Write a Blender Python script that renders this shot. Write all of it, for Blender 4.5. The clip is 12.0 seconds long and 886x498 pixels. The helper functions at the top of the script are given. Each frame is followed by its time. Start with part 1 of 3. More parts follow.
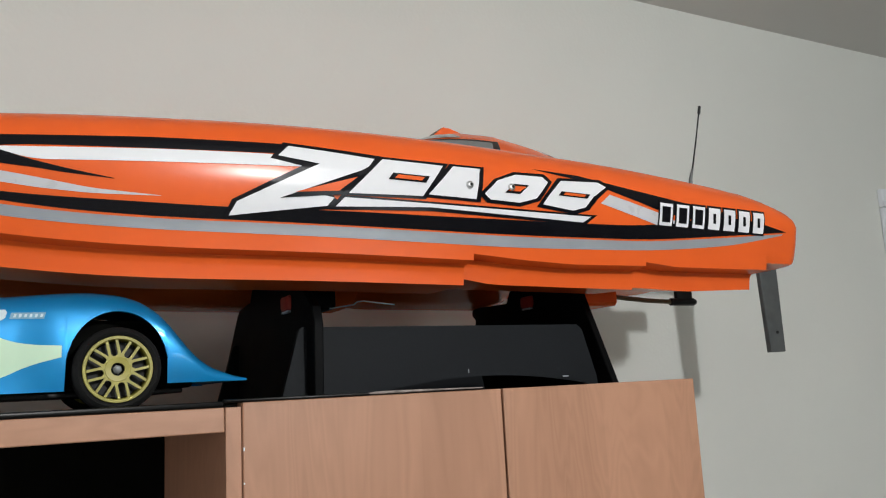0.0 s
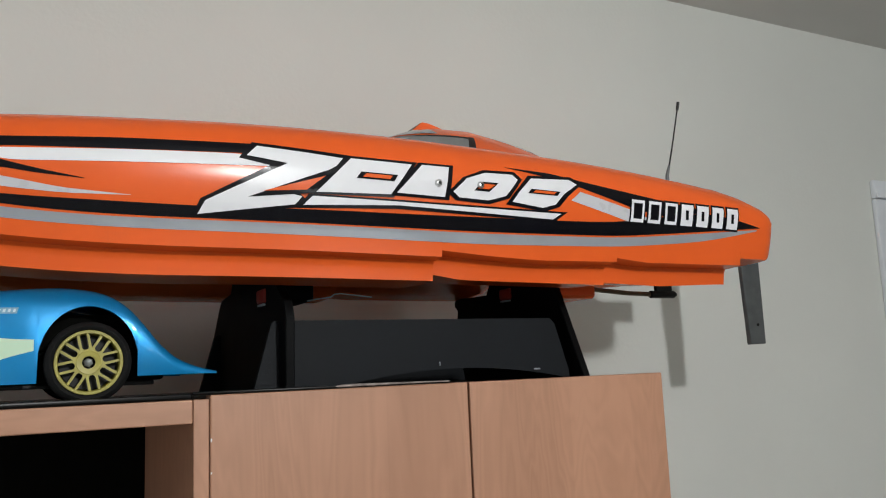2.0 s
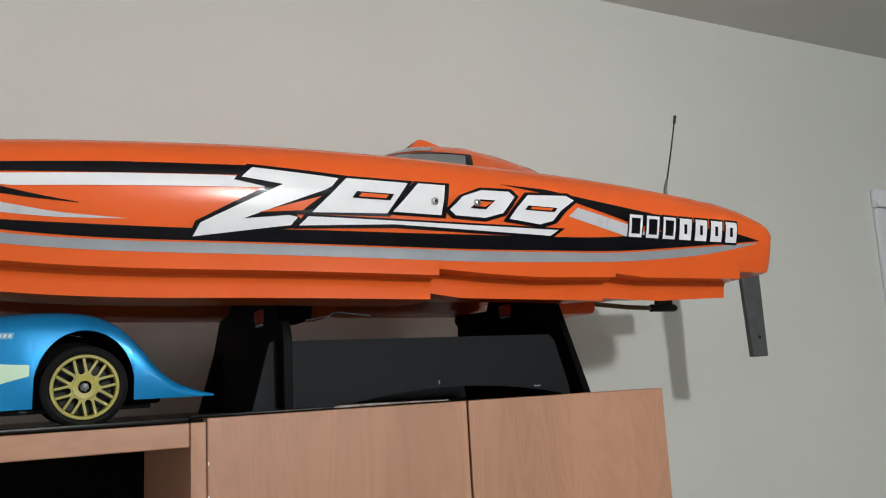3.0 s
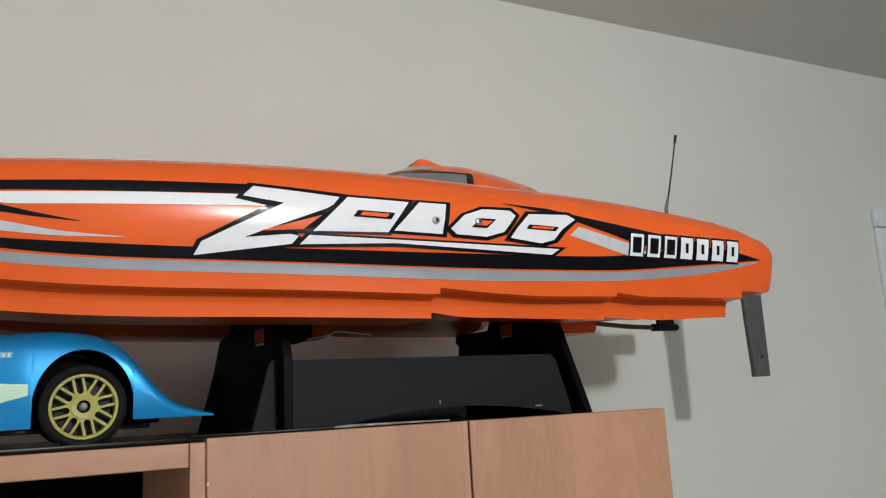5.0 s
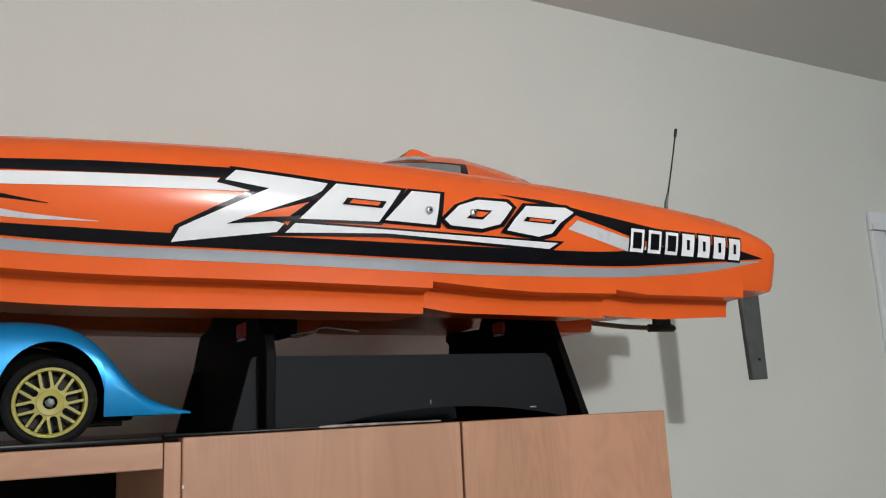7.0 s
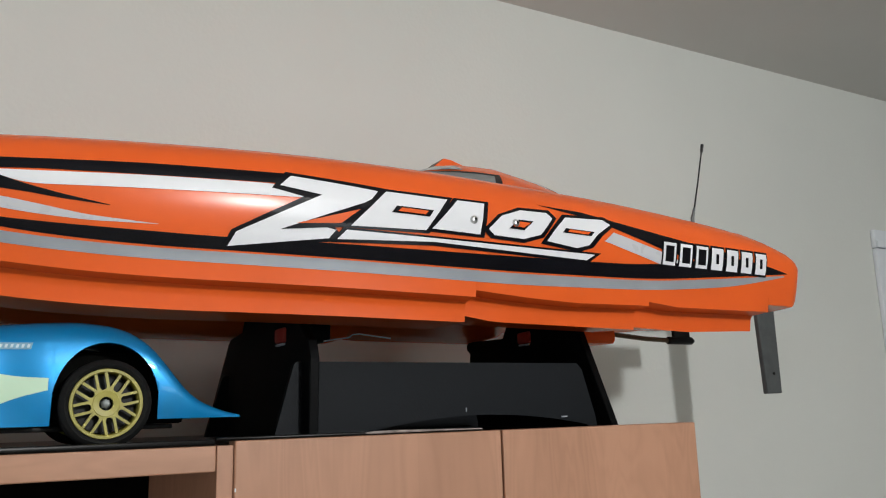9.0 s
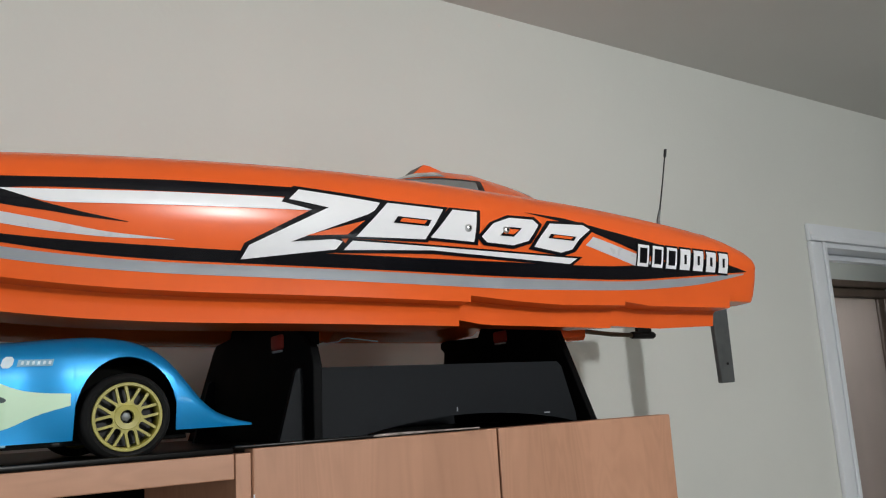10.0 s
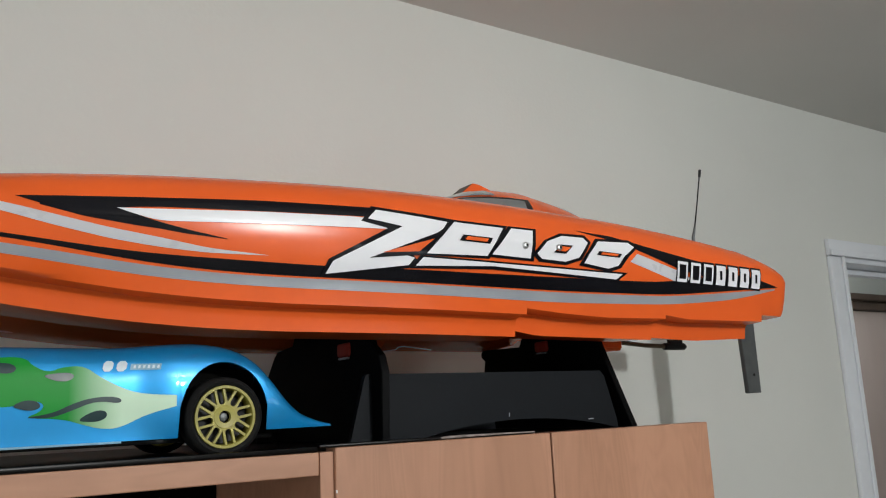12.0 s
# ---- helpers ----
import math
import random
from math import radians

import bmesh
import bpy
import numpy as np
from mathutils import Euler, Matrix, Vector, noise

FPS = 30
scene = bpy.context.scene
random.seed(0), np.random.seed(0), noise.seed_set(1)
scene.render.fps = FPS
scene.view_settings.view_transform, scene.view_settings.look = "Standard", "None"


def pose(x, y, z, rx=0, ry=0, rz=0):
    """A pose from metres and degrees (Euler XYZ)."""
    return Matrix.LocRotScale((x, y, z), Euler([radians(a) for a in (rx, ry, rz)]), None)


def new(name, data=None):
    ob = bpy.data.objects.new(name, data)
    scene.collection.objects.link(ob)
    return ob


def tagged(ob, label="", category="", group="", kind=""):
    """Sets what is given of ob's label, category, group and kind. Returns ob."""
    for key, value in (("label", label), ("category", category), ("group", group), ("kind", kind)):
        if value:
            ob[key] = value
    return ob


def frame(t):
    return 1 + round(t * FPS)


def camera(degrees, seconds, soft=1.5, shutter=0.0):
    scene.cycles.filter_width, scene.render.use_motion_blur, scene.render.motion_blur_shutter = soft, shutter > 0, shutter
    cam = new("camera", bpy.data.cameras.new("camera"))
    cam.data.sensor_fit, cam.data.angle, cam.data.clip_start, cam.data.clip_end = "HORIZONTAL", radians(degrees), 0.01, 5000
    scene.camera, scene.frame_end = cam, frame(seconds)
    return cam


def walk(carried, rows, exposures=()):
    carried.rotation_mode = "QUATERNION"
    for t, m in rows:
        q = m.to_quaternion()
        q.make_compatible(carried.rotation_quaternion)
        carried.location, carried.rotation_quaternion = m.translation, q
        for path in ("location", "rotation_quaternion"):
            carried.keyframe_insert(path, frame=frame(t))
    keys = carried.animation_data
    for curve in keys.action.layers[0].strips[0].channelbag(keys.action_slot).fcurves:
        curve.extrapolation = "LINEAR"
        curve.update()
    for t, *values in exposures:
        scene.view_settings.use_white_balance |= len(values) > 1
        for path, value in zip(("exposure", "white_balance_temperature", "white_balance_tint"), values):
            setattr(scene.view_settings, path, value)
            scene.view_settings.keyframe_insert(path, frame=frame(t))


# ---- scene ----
cam = camera(56.4, 12.0, soft=1.15)
METRES, EYE, TILT, LEAN, TURN = 0.33, 1.745, 0.0, 0.0, -28.6
ROWS = [
    (0.0, 0.0, 0.0, 0.0, 0.49, 9.6, 2.92),
    (0.5, 0.0577, -0.0312, 0.0241, 1.16, 10.87, 3.93),
    (1.0, 0.092, -0.0673, 0.0168, 0.74, 9.22, 3.13),
    (1.5, 0.1149, -0.0648, 0.0177, 1.14, 10.0, 2.61),
    (2.0, 0.1123, -0.0542, 0.0259, 1.09, 8.38, 2.4),
    (2.5, 0.1169, -0.0336, 0.0352, 1.23, 8.46, 2.89),
    (3.0, 0.1291, -0.0505, 0.0415, 1.41, 9.26, 3.11),
    (5.0, 0.1273, -0.046, 0.0406, 1.44, 10.62, 3.08),
    (5.5, 0.1236, -0.002, 0.0386, 2.07, 10.38, 4.07),
    (6.0, 0.1038, 0.0604, 0.0239, 3.09, 8.96, 3.63),
    (6.5, 0.1103, 0.0813, 0.0304, 1.2, 9.84, 3.26),
    (7.0, 0.1074, 0.0684, 0.0347, 0.4, 10.74, 2.57),
    (7.5, 0.0706, 0.027, 0.0289, 2.17, 10.79, 1.9),
    (9.5, -0.115, 0.0233, 0.0472, -2.79, 11.12, 2.16),
    (10.0, -0.2155, -0.0364, 0.0692, -5.31, 10.52, 3.27),
    (10.5, -0.2605, -0.0872, 0.0711, -7.64, 10.32, 3.84),
    (11.0, -0.2754, -0.1087, 0.0682, -7.86, 9.77, 3.28),
    (11.5, -0.2992, -0.158, 0.0578, -7.27, 9.78, 2.89),
    (12.0, -0.3798, -0.1907, 0.0687, -4.92, 11.07, 2.59),
]
walk(cam, [(t, pose(0, 0, EYE, TILT, LEAN, TURN) @ pose(METRES * x, METRES * y, METRES * z, 90 + pitch, roll, yaw)) for t, x, y, z, yaw, pitch, roll in ROWS],
     exposures=((0.0, 0.04), (0.6, -0.04), (2.5, -0.09), (6.0, -0.02), (9.5, -0.06), (11.0, -0.12), (12.0, -0.10)))

# ---------------------------------------------------------------- light
world = bpy.data.worlds.new("room_air")
scene.world = world
world.use_nodes = True
world.node_tree.nodes["Background"].inputs["Color"].default_value = (0.8, 0.9, 1.0, 1)
world.node_tree.nodes["Background"].inputs["Strength"].default_value = 0.05

bulb = bpy.data.lights.new("ceiling_bulb", "POINT")
bulb.energy, bulb.shadow_soft_size, bulb.color = 53.5, 0.04, (0.955, 0.972, 0.975)
new("ceiling_bulb", bulb).matrix_world = pose(0.48, -0.92, 2.225)
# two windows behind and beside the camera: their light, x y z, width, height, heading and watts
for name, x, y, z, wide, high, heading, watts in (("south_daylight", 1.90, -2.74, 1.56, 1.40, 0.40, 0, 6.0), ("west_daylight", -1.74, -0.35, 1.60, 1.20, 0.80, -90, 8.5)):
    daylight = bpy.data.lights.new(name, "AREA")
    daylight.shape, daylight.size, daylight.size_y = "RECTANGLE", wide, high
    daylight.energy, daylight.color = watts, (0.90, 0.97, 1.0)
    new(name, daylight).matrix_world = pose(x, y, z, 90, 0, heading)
hall_bulb = bpy.data.lights.new("hall_bulb", "POINT")
hall_bulb.energy, hall_bulb.shadow_soft_size, hall_bulb.color = 16.0, 0.10, (0.90, 0.95, 1.0)
new("hall_bulb", hall_bulb).matrix_world = pose(2.0, 1.45, 2.33)


# ---------------------------------------------------------------- materials
def mat(name, color, rough=0.5, metal=0.0, coat=0.0, vary=0.12, scale=8.0, bump=0.0, bump_scale=200.0, stretch=(1, 1, 1), spec=0.5):
    m = bpy.data.materials.new(name)
    m.use_nodes = True
    nt = m.node_tree
    b = nt.nodes["Principled BSDF"]
    b.inputs["Roughness"].default_value = rough
    b.inputs["Metallic"].default_value = metal
    b.inputs["Coat Weight"].default_value = coat
    b.inputs["Coat Roughness"].default_value = 0.08
    b.inputs["Specular IOR Level"].default_value = spec
    tc = nt.nodes.new("ShaderNodeTexCoord")
    mp = nt.nodes.new("ShaderNodeMapping")
    mp.inputs["Scale"].default_value = stretch
    nt.links.new(tc.outputs["Object"], mp.inputs["Vector"])
    n1 = nt.nodes.new("ShaderNodeTexNoise")
    n1.inputs["Scale"].default_value, n1.inputs["Detail"].default_value = scale, 6
    nt.links.new(mp.outputs["Vector"], n1.inputs["Vector"])
    ramp = nt.nodes.new("ShaderNodeValToRGB")
    lo = [c * (1 - vary) for c in color]
    hi = [min(1, c * (1 + vary)) for c in color]
    ramp.color_ramp.elements[0].position, ramp.color_ramp.elements[1].position = 0.3, 0.7
    ramp.color_ramp.elements[0].color, ramp.color_ramp.elements[1].color = (*lo, 1), (*hi, 1)
    nt.links.new(n1.outputs["Fac"], ramp.inputs["Fac"])
    nt.links.new(ramp.outputs["Color"], b.inputs["Base Color"])
    n2 = nt.nodes.new("ShaderNodeTexNoise")
    n2.inputs["Scale"].default_value, n2.inputs["Detail"].default_value = bump_scale, 4
    nt.links.new(mp.outputs["Vector"], n2.inputs["Vector"])
    rr = nt.nodes.new("ShaderNodeMapRange")
    rr.inputs["To Min"].default_value, rr.inputs["To Max"].default_value = max(0.02, rough - 0.05), min(1, rough + 0.06)
    nt.links.new(n1.outputs["Fac"], rr.inputs["Value"])
    nt.links.new(rr.outputs["Result"], b.inputs["Roughness"])
    if bump:
        bp = nt.nodes.new("ShaderNodeBump")
        bp.inputs["Strength"].default_value, bp.inputs["Distance"].default_value = bump, 0.001
        nt.links.new(n2.outputs["Fac"], bp.inputs["Height"])
        nt.links.new(bp.outputs["Normal"], b.inputs["Normal"])
    return m


def wood(name, light, dark, rough=0.42, level=False):
    """Laminate with long streaks and fine pores along z, or along x where level."""
    m = bpy.data.materials.new(name)
    m.use_nodes = True
    nt = m.node_tree
    b = nt.nodes["Principled BSDF"]
    tc = nt.nodes.new("ShaderNodeTexCoord")
    info = nt.nodes.new("ShaderNodeObjectInfo")
    shift = nt.nodes.new("ShaderNodeVectorMath")
    shift.operation = "ADD"
    spread = nt.nodes.new("ShaderNodeMath")
    spread.operation = "MULTIPLY"
    spread.inputs[1].default_value = 7.0
    nt.links.new(info.outputs["Random"], spread.inputs[0])
    nt.links.new(tc.outputs["Object"], shift.inputs[0])
    nt.links.new(spread.outputs["Value"], shift.inputs[1])
    cols = []
    for size, stretch, detail in ((7.0, (1, 1, 0.16), 4), (70.0, (1, 1, 0.035), 3)):
        mp = nt.nodes.new("ShaderNodeMapping")
        mp.inputs["Scale"].default_value = stretch[::-1] if level else stretch
        nt.links.new(shift.outputs["Vector"], mp.inputs["Vector"])
        n = nt.nodes.new("ShaderNodeTexNoise")
        n.inputs["Scale"].default_value, n.inputs["Detail"].default_value, n.inputs["Distortion"].default_value = size, detail, 1.4 if size < 20 else 0.3
        nt.links.new(mp.outputs["Vector"], n.inputs["Vector"])
        cols.append(n)
    mix = nt.nodes.new("ShaderNodeMath")
    mix.operation = "MULTIPLY_ADD"
    mix.inputs[1].default_value = 0.30
    nt.links.new(cols[1].outputs["Fac"], mix.inputs[0])
    half = nt.nodes.new("ShaderNodeMath")
    half.operation = "MULTIPLY"
    half.inputs[1].default_value = 0.5
    nt.links.new(cols[0].outputs["Fac"], half.inputs[0])
    nt.links.new(half.outputs["Value"], mix.inputs[2])
    ramp = nt.nodes.new("ShaderNodeValToRGB")
    ramp.color_ramp.elements[0].position, ramp.color_ramp.elements[1].position = 0.36, 0.66
    ramp.color_ramp.elements[0].color, ramp.color_ramp.elements[1].color = (*dark, 1), (*light, 1)
    # arched figure: the contour lines of the broad noise
    rings = nt.nodes.new("ShaderNodeMath")
    rings.operation = "MULTIPLY"
    rings.inputs[1].default_value = 24.0
    nt.links.new(cols[0].outputs["Fac"], rings.inputs[0])
    fold = nt.nodes.new("ShaderNodeMath")
    fold.operation = "PINGPONG"
    fold.inputs[1].default_value = 0.5
    nt.links.new(rings.outputs["Value"], fold.inputs[0])
    figure = nt.nodes.new("ShaderNodeMath")
    figure.operation = "MULTIPLY_ADD"
    figure.inputs[1].default_value = 0.22
    nt.links.new(fold.outputs["Value"], figure.inputs[0])
    nt.links.new(mix.outputs["Value"], figure.inputs[2])
    # staves of slightly different tone
    axes = nt.nodes.new("ShaderNodeSeparateXYZ")
    nt.links.new(shift.outputs["Vector"], axes.inputs["Vector"])
    across = nt.nodes.new("ShaderNodeMath")
    across.operation = "SNAP"
    across.inputs[1].default_value = 0.074
    nt.links.new(axes.outputs["Z" if level else "X"], across.inputs[0])
    tone = nt.nodes.new("ShaderNodeTexWhiteNoise")
    tone.noise_dimensions = "1D"
    nt.links.new(across.outputs["Value"], tone.inputs["W"])
    stave = nt.nodes.new("ShaderNodeMath")
    stave.operation = "MULTIPLY_ADD"
    stave.inputs[1].default_value = 0.13
    nt.links.new(tone.outputs["Value"], stave.inputs[0])
    nt.links.new(figure.outputs["Value"], stave.inputs[2])
    level_out = nt.nodes.new("ShaderNodeMath")
    level_out.operation = "SUBTRACT"
    level_out.inputs[1].default_value = -0.03
    nt.links.new(stave.outputs["Value"], level_out.inputs[0])
    nt.links.new(level_out.outputs["Value"], ramp.inputs["Fac"])
    nt.links.new(ramp.outputs["Color"], b.inputs["Base Color"])
    b.inputs["Roughness"].default_value = rough
    bp = nt.nodes.new("ShaderNodeBump")
    bp.inputs["Strength"].default_value, bp.inputs["Distance"].default_value = 0.15, 0.0004
    nt.links.new(cols[1].outputs["Fac"], bp.inputs["Height"])
    nt.links.new(bp.outputs["Normal"], b.inputs["Normal"])
    return m


WALL = mat("wall_paint", (0.747, 0.76, 0.716), 0.75, vary=0.03, scale=2.2, bump=0.25, bump_scale=160)
# darkened wall colour for the unseen east side, to bounce less light
WALL_LOW_BOUNCE = mat("low_bounce_paint", (0.27, 0.26, 0.24), 0.75, vary=0.04, scale=2.2, bump=0.2, bump_scale=160)
CEIL = mat("ceiling_paint", (0.70, 0.69, 0.66), 0.85, vary=0.03, scale=2.0, bump=0.2, bump_scale=120)
FLOOR = mat("floor_tile", (0.06, 0.05, 0.042), 0.45, vary=0.1, scale=5)
TRIM = mat("white_gloss_trim", (0.80, 0.83, 0.87), 0.35, vary=0.03, scale=6, bump=0.05)
BEECH = wood("beech_laminate", (0.475, 0.250, 0.156), (0.375, 0.190, 0.114))
BEECH_H = wood("beech_laminate_level", (0.475, 0.250, 0.156), (0.375, 0.190, 0.114), level=True)
ORANGE = mat("orange_gelcoat", (0.84, 0.124, 0.019), 0.24, vary=0.04, scale=9, spec=0.42)
BLACKV = mat("black_vinyl", (0.004, 0.004, 0.0065), 0.13, spec=0.28, vary=0.2, scale=20)
WHITEV = mat("white_vinyl", (0.84, 0.84, 0.87), 0.3, coat=0.2, vary=0.006, scale=14)
PALEV = mat("pale_grey_vinyl", (0.58, 0.58, 0.61), 0.28, coat=0.2, vary=0.015, scale=90)
GREYV = mat("grey_vinyl", (0.315, 0.335, 0.37), 0.3, coat=0.3, vary=0.05, scale=30)
STAND = mat("black_foam_board", (0.0016, 0.0018, 0.0022), 0.6, vary=0.25, scale=30, bump=0.15, bump_scale=500, spec=0.1)
BOARD = mat("blue_black_board", (0.0055, 0.0072, 0.0095), 0.6, vary=0.15, scale=14, bump=0.12, bump_scale=500, spec=0.2)
GLASSB = mat("black_gloss_sheet", (0.003, 0.0025, 0.0023), 0.3, vary=0.3, scale=10, spec=0.16)
BLUE = mat("pearl_blue_paint", (0.0005, 0.275, 0.64), 0.38, metal=0.42, coat=0.6, vary=0.12, scale=14)
BLUE.node_tree.nodes["Principled BSDF"].inputs["Coat Roughness"].default_value = 0.04
TYRE = mat("black_rubber", (0.007, 0.007, 0.007), 0.75, spec=0.25, vary=0.25, scale=60, bump=0.3, bump_scale=600)
GOLD = mat("matt_gold_plastic", (0.34, 0.30, 0.055), 0.42, vary=0.1, scale=60)
STEEL = mat("brushed_steel", (0.55, 0.55, 0.55), 0.3, metal=1.0, vary=0.1, scale=90)
ALU = mat("dull_grey_aluminium", (0.14, 0.15, 0.15), 0.45, metal=0.6, vary=0.12, scale=60, bump=0.1)
SMOKE = mat("smoked_window", (0.20, 0.22, 0.22), 0.15, vary=0.1, scale=20, coat=0.4)
REDP = mat("red_rubber", (0.42, 0.035, 0.022), 0.5, vary=0.1, scale=60)
BLACKP = mat("black_plastic", (0.008, 0.008, 0.008), 0.5, vary=0.2, scale=50, spec=0.3)
# near-black that puts the dark inside the bay and the car into colour
VOID = mat("unlit_black", (0.004, 0.004, 0.0035), 0.95, vary=0.2, scale=50, spec=0.05)
DARKW = mat("dark_brown_wood", (0.07, 0.045, 0.032), 0.5, vary=0.25, scale=20, stretch=(1, 1, 0.1), bump=0.2)
PANEL = mat("brown_painted_panel", (0.42, 0.345, 0.315), 0.5, vary=0.08, scale=6, stretch=(1, 1, 0.2))
MINT = mat("pale_mint_paint", (0.62, 0.80, 0.62), 0.3, coat=0.5, vary=0.04, scale=20)


def flame_paint():
    """Green that fades into pale mint along x, as airbrushed."""
    m = bpy.data.materials.new("green_flame_paint")
    m.use_nodes = True
    nt = m.node_tree
    b = nt.nodes["Principled BSDF"]
    tc = nt.nodes.new("ShaderNodeTexCoord")
    sep = nt.nodes.new("ShaderNodeSeparateXYZ")
    ramp = nt.nodes.new("ShaderNodeValToRGB")
    rng = nt.nodes.new("ShaderNodeMapRange")
    rng.inputs["From Min"].default_value, rng.inputs["From Max"].default_value = -0.034, 0.002
    nt.links.new(tc.outputs["Object"], sep.inputs[0])
    nt.links.new(sep.outputs["X"], rng.inputs["Value"])
    nt.links.new(rng.outputs["Result"], ramp.inputs["Fac"])
    ramp.color_ramp.elements[0].color = (0.004, 0.27, 0.025, 1)
    ramp.color_ramp.elements[1].color = (0.60, 0.80, 0.60, 1)
    nt.links.new(ramp.outputs["Color"], b.inputs["Base Color"])
    b.inputs["Roughness"].default_value, b.inputs["Coat Weight"].default_value, b.inputs["Specular IOR Level"].default_value = 0.5, 0.08, 0.3
    return m


FLAME = flame_paint()
SPONSOR = mat("white_sticker", (0.62, 0.74, 0.80), 0.35, coat=0.3, vary=0.08, scale=200)
PALE = mat("faded_white_sticker", (0.22, 0.42, 0.56), 0.35, coat=0.3, vary=0.15, scale=200)
NAVY = mat("dark_teal_paint", (0.003, 0.03, 0.035), 0.3, coat=0.4, vary=0.1, scale=20)


# ---------------------------------------------------------------- mesh helpers
def box(bm, x0, x1, y0, y1, z0, z1, bevel=0.0):
    vs = [bm.verts.new((x, y, z)) for x in (x0, x1) for y in (y0, y1) for z in (z0, z1)]
    fs = [bm.faces.new([vs[i] for i in q]) for q in ((0, 1, 3, 2), (4, 6, 7, 5), (0, 4, 5, 1), (2, 3, 7, 6), (0, 2, 6, 4), (1, 5, 7, 3))]
    if bevel:
        es = list({e for f in fs for e in f.edges})
        bmesh.ops.bevel(bm, geom=es, offset=bevel, segments=2, affect="EDGES", profile=0.5)


def loft(bm, rings, closed=True, cap=True):
    """Skin between equally long rings of points."""
    rows = [[bm.verts.new(p) for p in r] for r in rings]
    n = len(rows[0])
    for a, b in zip(rows, rows[1:]):
        for i in range(n if closed else n - 1):
            j = (i + 1) % n
            bm.faces.new((a[i], a[j], b[j], b[i]))
    if cap:
        bm.faces.new(rows[0][::-1])
        bm.faces.new(rows[-1])
    return rows


def tube(bm, pts, radii, n=10):
    rings = []
    for k, p in enumerate(pts):
        a, b = Vector(pts[max(0, k - 1)]), Vector(pts[min(len(pts) - 1, k + 1)])
        d = (b - a).normalized()
        u = d.orthogonal().normalized()
        v = d.cross(u)
        rings.append([Vector(p) + radii[k] * (math.cos(2 * math.pi * i / n) * u + math.sin(2 * math.pi * i / n) * v) for i in range(n)])
    loft(bm, rings)


def prism(bm, pts, y0, y1):
    """An outline in x and z, given depth in y."""
    a = [bm.verts.new((x, y0, z)) for x, z in pts]
    b = [bm.verts.new((x, y1, z)) for x, z in pts]
    n = len(pts)
    bm.faces.new(a), bm.faces.new(b[::-1])
    for i in range(n):
        j = (i + 1) % n
        bm.faces.new((a[j], a[i], b[i], b[j]))


def finish(bm, sharp=35):
    bmesh.ops.recalc_face_normals(bm, faces=bm.faces)
    for f in bm.faces:
        f.smooth = True
    for e in bm.edges:
        if len(e.link_faces) != 2 or e.calc_face_angle(0) > radians(sharp):
            e.smooth = False


def part(name, bm, material, parent=None, label="", sharp=35):
    finish(bm, sharp)
    me = bpy.data.meshes.new(name)
    bm.to_mesh(me)
    bm.free()
    me.materials.append(material)
    ob = new(name, me)
    if parent:
        ob.parent = parent
        ob.matrix_parent_inverse = parent.matrix_world.inverted()
    return tagged(ob, label)


def slab(name, material, parent, x0, x1, y0, y1, z0, z1, bevel=0.0015, label=""):
    bm = bmesh.new()
    box(bm, x0, x1, y0, y1, z0, z1, bevel)
    return part(name, bm, material, parent, label, 15)


def thing(name, at, label, category, group="", kind=""):
    ob = new(name)
    ob.empty_display_size = 0.05
    ob.matrix_world = pose(*at)
    bpy.context.view_layer.update()
    return tagged(ob, label, category, group, kind)


# ---------------------------------------------------------------- room
WY, CZ = 1.08, 2.435          # back wall face and ceiling height
DX0, DX1, DZ = 1.705, 2.52, 2.088   # door opening


def setting(name, boxes, material, label, category):
    bm = bmesh.new()
    for b in boxes:
        box(bm, *b)
    return tagged(part(name, bm, material), label, category, kind="structure")


setting("floor", [(-1.8, 4.8, -2.8, 2.8, -0.1, 0.0)], FLOOR, "brown tiled floor of the room and hall", "floor")
setting("ceiling", [(-1.8, 4.8, -2.8, 2.8, CZ, CZ + 0.1)], CEIL, "plain matt off-white painted ceiling", "ceiling")
setting("wall_north", [(-1.7, DX0, WY, WY + 0.10, 0, CZ), (DX0, DX1, WY, WY + 0.10, DZ, CZ), (DX1, 3.5, WY, WY + 0.10, 0, CZ)], WALL,
        "plain cream painted wall with a doorway", "wall")
setting("wall_west", [(-1.8, -1.7, -2.8, -0.95, 0, CZ), (-1.8, -1.7, 0.25, 2.8, 0, CZ), (-1.8, -1.7, -0.95, 0.25, 0, 1.20), (-1.8, -1.7, -0.95, 0.25, 2.0, CZ)], WALL, "plain cream painted side wall with a window", "wall")
# out of view; its dark colour holds back light on the right
setting("wall_east", [(3.4, 3.5, -2.8, WY, 0, CZ)], WALL_LOW_BOUNCE, "plain unseen side wall, darkened to cut bounced light", "wall")
setting("wall_south", [(-1.7, 1.2, -2.8, -2.7, 0, CZ), (2.6, 3.4, -2.8, -2.7, 0, CZ), (1.2, 2.6, -2.8, -2.7, 0, 1.36), (1.2, 2.6, -2.8, -2.7, 1.76, CZ)], WALL,
        "plain cream painted wall with a wide low window", "wall")
window = thing("window_1", (1.9, -2.75, 1.36), "wide white framed window in the wall", "window", kind="structure")
for x0, x1, z0, z1 in ((1.2005, 1.23, 1.3605, 1.7595), (2.57, 2.5995, 1.3605, 1.7595), (1.2305, 2.5695, 1.3605, 1.385), (1.2305, 2.5695, 1.735, 1.7595)):
    slab("window_frame", TRIM, window, x0, x1, -2.735, -2.705, z0, z1, 0.003)
